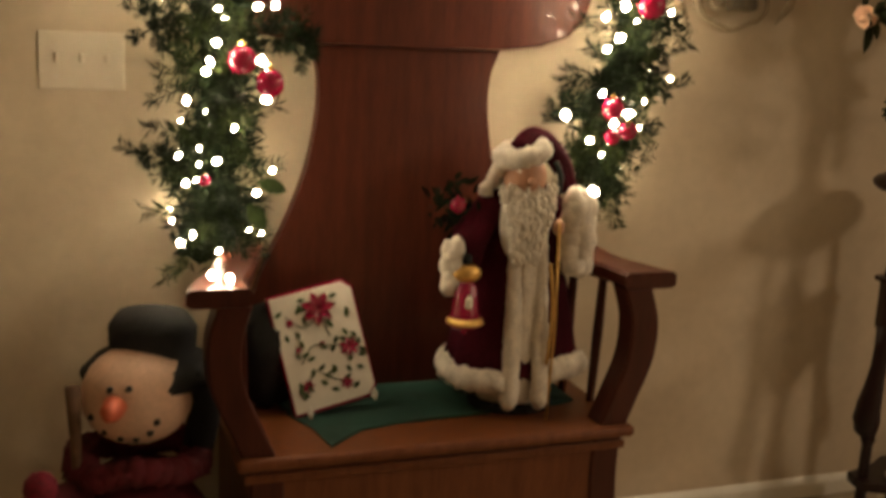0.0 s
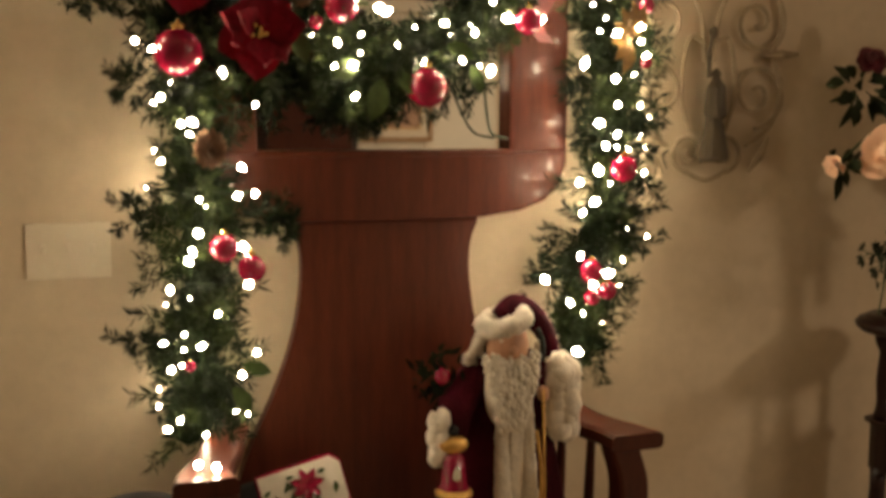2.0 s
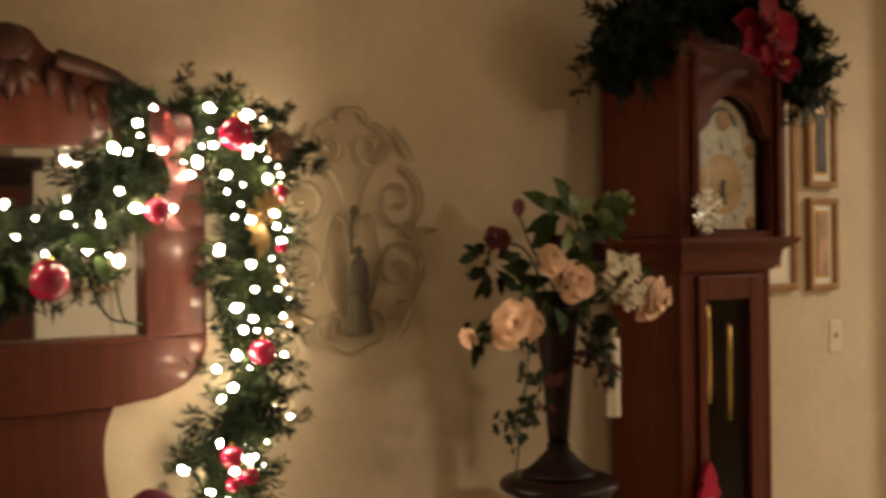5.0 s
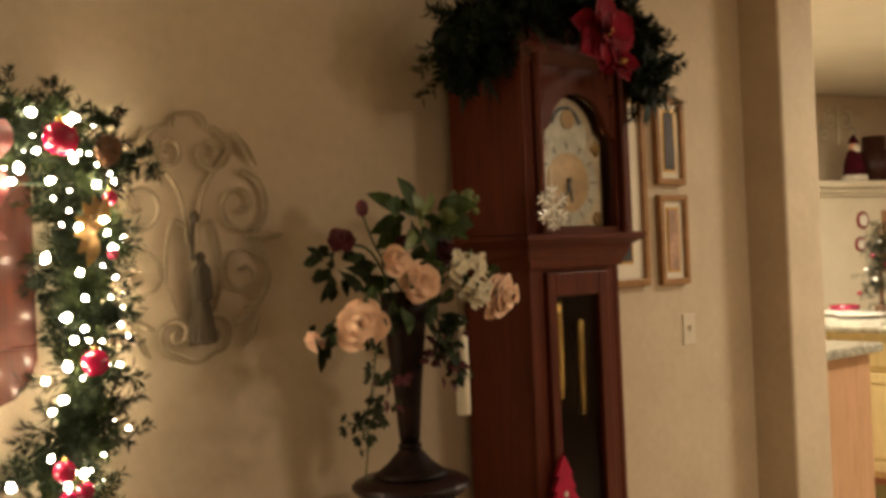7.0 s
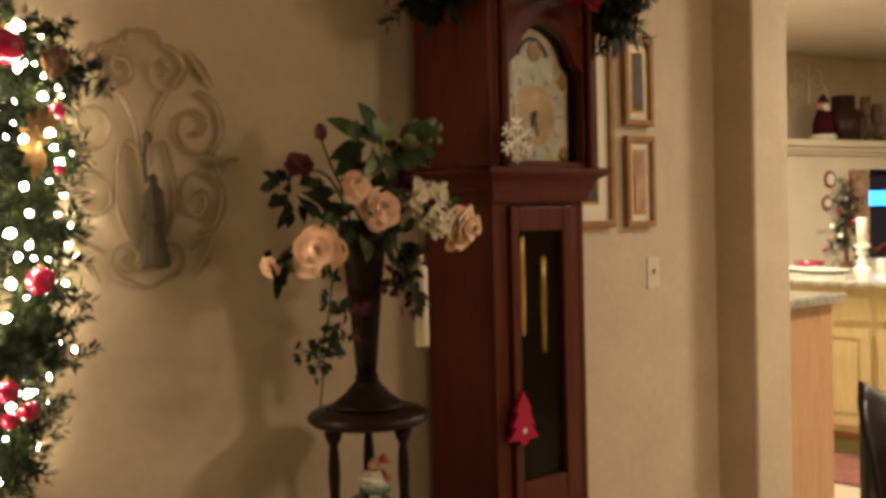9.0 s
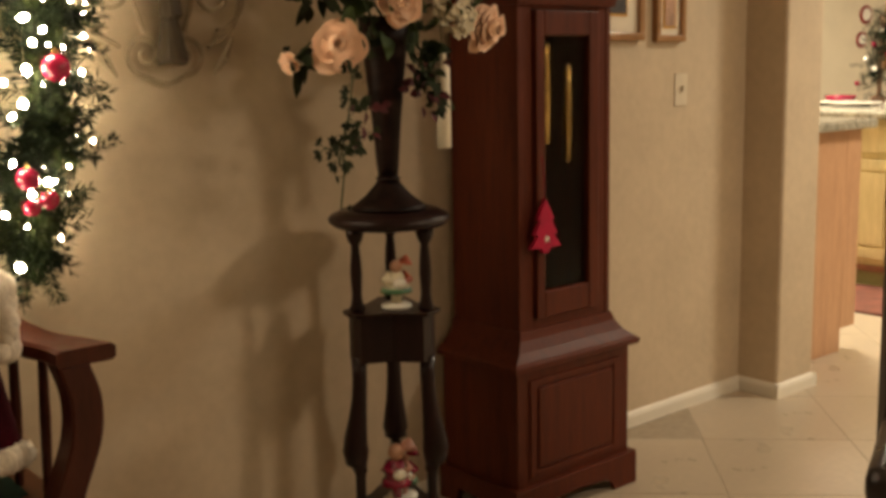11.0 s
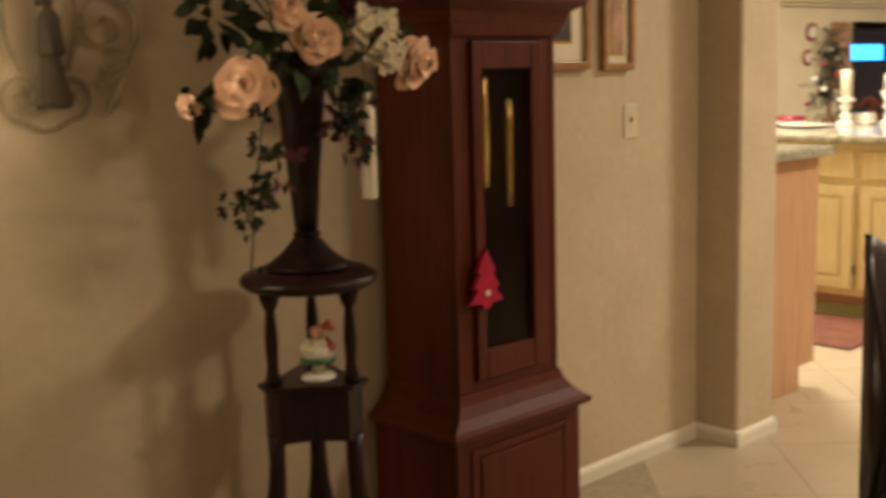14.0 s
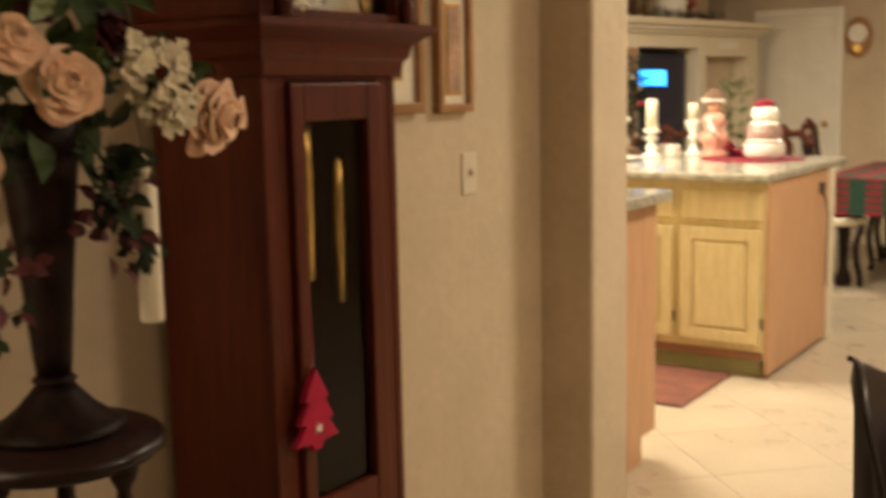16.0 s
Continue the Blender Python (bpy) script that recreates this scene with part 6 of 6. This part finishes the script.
part("trunk", lathe([(0.05, 0), (0.045, 0.04), (0.015, 0.05), (0.012, 0.55)], 12), CONE, small_tree)
fir("crown", small_tree, [[(0.09 * (1 - u) * math.cos(a), 0.09 * (1 - u) * math.sin(a), 0.08 + 0.46 * u) for u in (0, 0.35, 0.7, 1)] for a in [i * 1.05 for i in range(6)]], DARKNEEDLE, 60, 0.03, 0.09, 0.035, 24)
for i in range(14):
    a, u = i * 2.4, (i + 0.5) / 14
    part("bauble", ball((0.15 * (1.05 - u) * math.cos(a), 0.15 * (1.05 - u) * math.sin(a), 0.08 + 0.42 * u), 0.018, (1, 1, 1), 1), RED if i % 2 else CERAM, small_tree, smooth=True)


# ---- built-in wall unit ----
unit = empty("wall_unit", (8.09, 2.27, 0), -9.9)
tagged(unit, "cream painted built-in wall unit with cornice and television recess", "wall unit")
part("back_panel", box(-4.2, 2.49, 0.55, 0.6, 0, 2.74), WALL, unit)
part("left_pier", box(-4.2, 0.50, 0.0, 0.549, 0, 1.80, 0.004), CREAM, unit)
part("mullion", box(1.42, 1.55, 0.0, 0.549, 0, 1.80, 0.004), CREAM, unit)
part("right_pier", box(2.3, 2.49, 0.0, 0.549, 0, 1.80, 0.004), CREAM, unit)
part("lower_cabinet", box(0.501, 1.419, 0.0, 0.549, 0, 0.80, 0.004), CREAM, unit)
part("lintel", box(0.501, 1.419, 0.0, 0.549, 1.69, 1.80, 0.004), CREAM, unit)
part("right_lower", box(1.551, 2.299, 0.0, 0.549, 0, 0.80, 0.004), CREAM, unit)
part("right_lintel", box(1.551, 2.299, 0.0, 0.549, 1.62, 1.80, 0.004), CREAM, unit)
part("recess_panel", box(1.551, 2.299, 0.16, 0.2, 0.801, 1.619), WALL, unit)
bm = bmesh.new()
for z0, z1, d in ((1.801, 1.83, 0.03), (1.83, 1.87, 0.06), (1.87, 1.925, 0.10)):
    box(-4.2, 2.50 + d, -d, 0.545, z0, z1, 0.006, bm)
part("cornice", bm, CREAM, unit)
part("vent", box(1.75, 2.1, -0.006, 0.001, 1.69, 1.75, 0.002), WHITE, unit)
tv = empty("television", (8.09, 2.27, 0), -9.9)
tagged(tv, "dark television set with glowing blue screen in the recess", "television")
part("housing", box(0.53, 1.39, 0.10, 0.50, 0.80, 1.64, 0.02), mat("tv_body", (0.010, 0.012, 0.030), 0.35, vary=0.2, scale=8), tv)
part("screen_glass", box(0.58, 1.34, 0.092, 0.099, 0.92, 1.60, 0.002), mat("tv_glass", (0.006, 0.010, 0.035), 0.15, vary=0.1, scale=6), tv)
part("picture", box(0.60, 1.04, 0.086, 0.091, 1.375, 1.50), SCREEN, tv, "bright blue lit picture")
frame_l = empty("leaning_picture", (8.09, 2.27, 0), -9.9)
tagged(frame_l, "framed print on the front of the wall unit", "picture frame")
part("moulding", box(0.22, 0.45, -0.025, -0.002, 1.15, 1.68, 0.004), OAK, frame_l)
part("print", box(0.25, 0.42, -0.029, -0.0255, 1.18, 1.65), PRINT, frame_l)
for s, z, r in ((-0.02, 1.60, 0.075), (-0.06, 1.40, 0.065)):
    d = empty("wall_plate", (8.09, 2.27, 0), -9.9)
    tagged(d, "round decorative plate hung on the wall unit", "plate")
    part("rim", lathe([(0.03, 0), (r, 0.0), (r, 0.008), (r * 0.7, 0.012), (0.02, 0.008)], 30, m=pose(s, -0.001, z, 90, 0, 0)), STRIPE, d)
    part("well", lathe([(0.01, 0), (r * 0.66, 0.0), (r * 0.66, 0.004), (0.01, 0.004)], 30, m=pose(s, -0.013, z, 90, 0, 0)), CERAM, d)


def on_unit(name, s, y, build, materials, label, category):
    ob = link(name, build, materials, smooth=True)
    ob.matrix_basis = unit.matrix_basis @ pose(s, y, 1.926)
    tagged(ob, label, category)


def small_santa(h):
    bm = lathe([(0.02, 0), (0.10, 0.0), (0.085, h * 0.4), (0.05, h * 0.68)], 20)
    ball((0, 0, h * 0.76), h * 0.11, (1, 1, 1), 2, bm, 1)
    ball((0, -0.03, h * 0.69), h * 0.10, (1, 0.7, 1.3), 2, bm, 2)
    lathe([(h * 0.12, h * 0.82), (h * 0.09, h * 0.90), (0.01, h)], 14, bm, 0)
    lathe([(0.10, 0.01), (0.112, 0.03), (0.098, 0.06)], 20, bm, 2)
    return bm


on_unit("robed_figure", 0.06, 0.12, small_santa(0.40), [VELVET, SKIN, FUR], "small robed bearded figure on the wall unit", "doll")
on_unit("tall_hat_box", 0.36, 0.15, lathe([(0.02, 0), (0.15, 0), (0.15, 0.27), (0.10, 0.275), (0.10, 0.40), (0.02, 0.405)], 28), [CARVED], "tall dark brown stacked boxes on the wall unit", "box")
on_unit("candle_stand", 0.62, 0.12, lathe([(0.06, 0), (0.02, 0.03), (0.018, 0.20), (0.05, 0.22), (0.045, 0.40), (0.01, 0.40)], 16), [CONE], "brown candle stand on the wall unit", "candle holder")
on_unit("candle_stand", 0.78, 0.12, lathe([(0.06, 0), (0.02, 0.03), (0.018, 0.16), (0.05, 0.18), (0.045, 0.34), (0.01, 0.34)], 16), [CONE], "shorter brown candle stand on the wall unit", "candle holder")
on_unit("white_vase", 1.18, 0.14, lathe([(0.06, 0), (0.12, 0.05), (0.15, 0.16), (0.11, 0.20), (0.09, 0.20)], 24), [CERAM], "pale round bowl on the wall unit", "bowl")
on_unit("red_floral_ball", 1.18, 0.14, ball((0, 0, 0.31), 0.14, (1, 1, 0.95), 3, rough=0.3), [REDCLOTH], "red flower ball in the pale bowl", "ornament")
on_unit("ornament_stand", 1.50, 0.14, lathe([(0.05, 0), (0.012, 0.03), (0.012, 0.10), (0.055, 0.14), (0.055, 0.20), (0.012, 0.24), (0.01, 0.36)], 16), [STRIPE], "dark red ornament stand on the wall unit", "ornament")
crest = empty("wall_scroll", (8.09, 2.27, 0), -9.9)
tagged(crest, "pale metal scroll ornament hung above the wall unit", "wall decor")
for q in (-1, 1):
    for sx, sz, sr in ((0.10, 2.52, 0.09), (0.19, 2.40, 0.07)):
        part("scroll", tube([(0.38 + q * sx + x, 0.53, sz + z) for x, _, z in spiral(0, 0, sr, 1.4, math.pi / 2, -q, 24)], 0.011, 6), CREAM, crest)
part("stem", tube([(0.38, 0.53, 2.30), (0.38, 0.525, 2.50), (0.38, 0.53, 2.66)], 0.012, 6, taper=[0.012, 0.016, 0.006]), CREAM, crest)
bough = empty("unit_garland", (8.09, 2.27, 1.926), -9.9)
tagged(bough, "dark fir garland lying along the cornice", "garland")
fir("needles", bough, [[(0.45, -0.02, 0.02), (0.9, -0.03, 0.03), (1.3, -0.02, 0.02), (1.75, -0.03, 0.02)]], DARKNEEDLE, 90, 0.02, 0.06, 0.03, 20)

# ---- far door, wall clock, dining set ----
door = empty("door_1", (10.99, 1.60, 0), 90)
tagged(door, "white six-panel interior door, closed", "door", kind="structure")
part("leaf", box(-0.34, 0.34, 0.0, 0.04, 0.01, 2.0, 0.003), WHITE, door)
for s in (-1, 1):
    part("casing", box(s * 0.385 - 0.04, s * 0.385 + 0.04, -0.002, 0.055, 0, 2.07, 0.004), WHITE, door)
    for z0, z1 in ((0.2, 0.75), (0.87, 1.45), (1.56, 1.88)):
        part("panel", box(s * 0.165 - 0.11, s * 0.165 + 0.11, 0.036, 0.048, z0, z1, 0.006), WHITE, door)
part("head_casing", box(-0.345, 0.345, -0.002, 0.055, 2.001, 2.07, 0.004), WHITE, door)
part("knob", ball((-0.28, 0.075, 0.98), 0.03, (1, 1, 1), 2), BRASS, door, smooth=True)

wc = empty("wall_clock", (10.995, 1.05, 1.78))
tagged(wc, "oval wood wall clock with pale face", "clock")
part("case", lathe([(0.02, 0), (0.125, 0), (0.128, 0.03), (0.10, 0.045), (0.02, 0.045)], 32, m=Matrix.Diagonal((1, 1, 1.45, 1)) @ pose(0, 0, 0, 0, -90, 0)), OAK, wc)
part("face", lathe([(0.01, 0), (0.085, 0), (0.085, 0.006), (0.01, 0.006)], 32, m=pose(-0.046, 0, 0.035, 0, -90, 0)), CERAM, wc)
part("pendulum", lathe([(0.005, 0), (0.04, 0), (0.04, 0.006), (0.005, 0.006)], 20, m=pose(-0.046, 0, -0.10, 0, -90, 0)), BRASS, wc)

table = empty("dining_table", (8.5, -0.05, 0))
tagged(table, "dark wooden dining table under a plaid cloth", "table")
part("tabletop", box(-0.8, 0.8, -0.5, 0.5, 0.70, 0.735, 0.01), DARK, table)
for sx in (-1, 1):
    for sy in (-1, 1):
        part("leg", lathe([(0.05, 0), (0.06, 0.04), (0.03, 0.12), (0.045, 0.45), (0.04, 0.70)], 16, m=Matrix.Translation((sx * 0.68, sy * 0.38, 0))), DARK, table, smooth=True)
cloth = empty("plaid_tablecloth", (8.5, -0.05, 0))
tagged(cloth, "red and green plaid cloth hanging over the dining table", "tablecloth")
part("sheet", box(-0.83, 0.83, -0.53, 0.53, 0.737, 0.743), PLAIDR, cloth)
for i in range(16):
    x = -0.83 + i * 0.1038
    part("drop", box(x, x + 0.1035, 0.531, 0.537, 0.50, 0.743), PLAIDG if i % 2 else PLAIDR, cloth)
for i in range(10):
    y = -0.53 + i * 0.106
    part("drop", box(-0.837, -0.831, y, y + 0.1055, 0.50, 0.743), PLAIDG if i % 2 else PLAIDR, cloth)
for i in range(5):
    part("band", box(-0.82, 0.82, -0.45 + i * 0.2, -0.39 + i * 0.2, 0.7432, 0.7442), PLAIDG, cloth)
    part("band", box(-0.75 + i * 0.33, -0.67 + i * 0.33, -0.52, 0.52, 0.7444, 0.7452), PLAIDG, cloth)
    part("band", box(-0.8405, -0.8375, -0.53, 0.53, 0.53 + i * 0.045, 0.545 + i * 0.045), PLAIDG, cloth)


def dining_chair(name):
    ob = empty(name)
    tagged(ob, "carved mahogany dining chair with pierced back splat", "chair", "dining chairs")
    for s in (-1, 1):
        part("back_post", tube(smooth_line([(s * 0.20, 0.0, 0.0), (s * 0.20, 0.0, 0.45), (s * 0.235, 0.05, 0.80), (s * 0.24, 0.08, 1.0)], 5), 0.02, 8), DARK, ob)
        part("front_leg", tube(smooth_line([(s * 0.22, -0.42, 0.0), (s * 0.215, -0.43, 0.06), (s * 0.20, -0.40, 0.25), (s * 0.225, -0.43, 0.42)], 5), 0.022, 8), DARK, ob)
    part("top_rail", tube(smooth_line([(-0.26, 0.08, 0.97), (-0.17, 0.085, 1.05), (-0.08, 0.085, 1.04), (0, 0.085, 1.09), (0.08, 0.085, 1.04), (0.17, 0.085, 1.05), (0.26, 0.08, 0.97)], 5), 0.022, 8), MAHOG, ob)
    part("splat", prism(mirrored([(0.05, 0.46), (0.07, 0.58), (0.045, 0.70), (0.085, 0.86), (0.07, 0.98), (0.0, 1.05)], 0), 0.05, 0.07, 0.003), MAHOG, ob)
    part("seat", box(-0.24, 0.24, -0.46, 0.02, 0.42, 0.48, 0.02), CREAM, ob, "cream padded seat")
    return ob


first = dining_chair("dining_chair")
first.matrix_basis = pose(7.55, 0.62, 0, 0, 0, 60)
for m in (pose(7.55, -0.35, 0, 0, 0, 95), pose(8.7, 0.75, 0, 0, 0, 5), pose(7.3, 1.35, 0, 0, 0, 80)):
    copy_thing(first, m)


def leather_chair(x, y, turn):
    """A barrel-backed chair: the back curls forward at both ends and rises there to rounded ears."""
    ob = empty("leather_chair", (x, y, 0), turn)
    tagged(ob, "dark brown leather chair with scooped high back and ears", "chair")
    own = bmesh.new()
    rows, n, m = [], 25, 14
    for i in range(n):
        u = 2 * i / (n - 1) - 1
        ring = []
        for side in (1, -1):
            for j in range(m + 1) if side == 1 else range(m, -1, -1):
                v = j / m
                top = 0.905 + 0.080 * abs(u) ** 2.4
                z = 0.40 + (top - 0.40) * v
                flare = 1 - 0.16 * math.sin(min(1, v / 0.9) * math.pi) ** 1.0 + 0.02 * v
                half = 0.5 * 0.085 * (math.sqrt(max(0.0, 1 - (2 * v - 1) ** 10)) * 0.9 + 0.1)
                cx, cy = 0.245 * u * flare, 0.06 * v ** 1.5 - 0.11 * abs(u) ** 3
                ring.append(own.verts.new((cx, cy + side * half, z)))
        rows.append(ring)
    k = len(rows[0])
    for a, b in zip(rows, rows[1:]):
        for i in range(k):
            own.faces.new((a[i], a[(i + 1) % k], b[(i + 1) % k], b[i]))
    own.faces.new(rows[0][::-1]), own.faces.new(rows[-1])
    part("backrest", own, LEATHER, ob, "curved leather backrest", True)
    line = [((0.245 * u) * 1.02, 0.06 - 0.11 * abs(u) ** 3 + 0.040, 0.895 + 0.080 * abs(u) ** 2.4) for u in [i / 12 - 1 for i in range(25)]]
    part("piping", tube(line, 0.005, 6), LEATHER, ob)
    part("seat", box(-0.235, 0.235, -0.50, -0.005, 0.40, 0.49, 0.03), LEATHER, ob, smooth=True)
    part("apron", box(-0.22, 0.22, -0.48, 0.01, 0.35, 0.402, 0.005), DARK, ob)
    for sx in (-1, 1):
        for yy in (-0.45, -0.005):
            part("leg", box(sx * 0.20 - 0.02, sx * 0.20 + 0.02, yy - 0.02, yy + 0.02, 0, 0.352, 0.004), DARK, ob)


leather_chair(1.952, -1.409, -67.0)


# ---- behind the camera, seen in the mirror ----
def china_cabinet(x, y):
    ob = empty("china_cabinet", (x, y, 0), 180)
    tagged(ob, "dark wooden china cabinet against the far wall", "cabinet")
    part("body", box(-0.6, 0.6, 0.0, 0.42, 0.0, 1.95, 0.006), DARK, ob)
    part("cornice", box(-0.65, 0.65, -0.04, 0.42, 1.951, 2.03, 0.01), DARK, ob)
    for s in (-1, 1):
        part("door_panel", box(s * 0.3 - 0.26, s * 0.3 + 0.26, -0.02, -0.001, 0.1, 1.85, 0.006), MAHOG, ob)


china_cabinet(0.45, -4.37)
p = picture(0, 0.5, 1.35, 1.75, 0.03, 0.06, PRINT, "framed print on the far wall")
p.matrix_basis = pose(1.42, -4.75, 1.42, 0, 0, 180)
d2 = empty("door_2", (1.62, -4.799, 0), 0)
tagged(d2, "white painted double door, closed", "door", kind="structure")
for s in (-1, 1):
    part("leaf", box(s * 0.26 - 0.255, s * 0.26 + 0.255, 0.0, 0.04, 0.01, 2.05, 0.004), WHITE, d2)
part("head_casing", box(-0.60, 0.60, 0.0, 0.048, 2.06, 2.14, 0.004), WHITE, d2)

# ---- floor tiles ----
T = 0.483
GAP = 0.005


def tile_bm():
    return box(-T / 2 + GAP / 2, T / 2 - GAP / 2, -T / 2 + GAP / 2, T / 2 - GAP / 2, -0.008, 0.0, 0.0018)


cells = []
for i in range(-14, 24):
    for j in range(-22, 16):
        # axes along (1, 1) and (1, -1)
        a, b = (i + 0.5) * T + 0.12, (j + 0.5) * T - 0.008
        x, y = (a + b) / math.sqrt(2), (a - b) / math.sqrt(2)
        if -3.1 < x < 10.9 and -4.7 < y < 4.6 and not (y > 0.05 and x < 3.15):
            cells.append((x, y))
near = sorted(cells, key=lambda c: abs(c[0] - 3.6) + 1.3 * abs(c[1] + 0.4))[:280]
near_set = set(near)
one = link("tile", tile_bm(), TILE, floor)
for n, (x, y) in enumerate(near):
    ob = one if n == 0 else new("tile", one.data)
    ob.parent = floor
    ob.matrix_basis = pose(x, y, 0, 0, 0, 45 + 90 * (n % 4))
rest = bmesh.new()
for x, y in cells:
    if (x, y) not in near_set:
        put(box(-T / 2 + GAP / 2, T / 2 - GAP / 2, -T / 2 + GAP / 2, T / 2 - GAP / 2, -0.008, 0.0), rest, 0, pose(x, y, 0, 0, 0, 45))
r = link("far_tiles", rest, TILE, floor)
r["kind"] = "stuff"
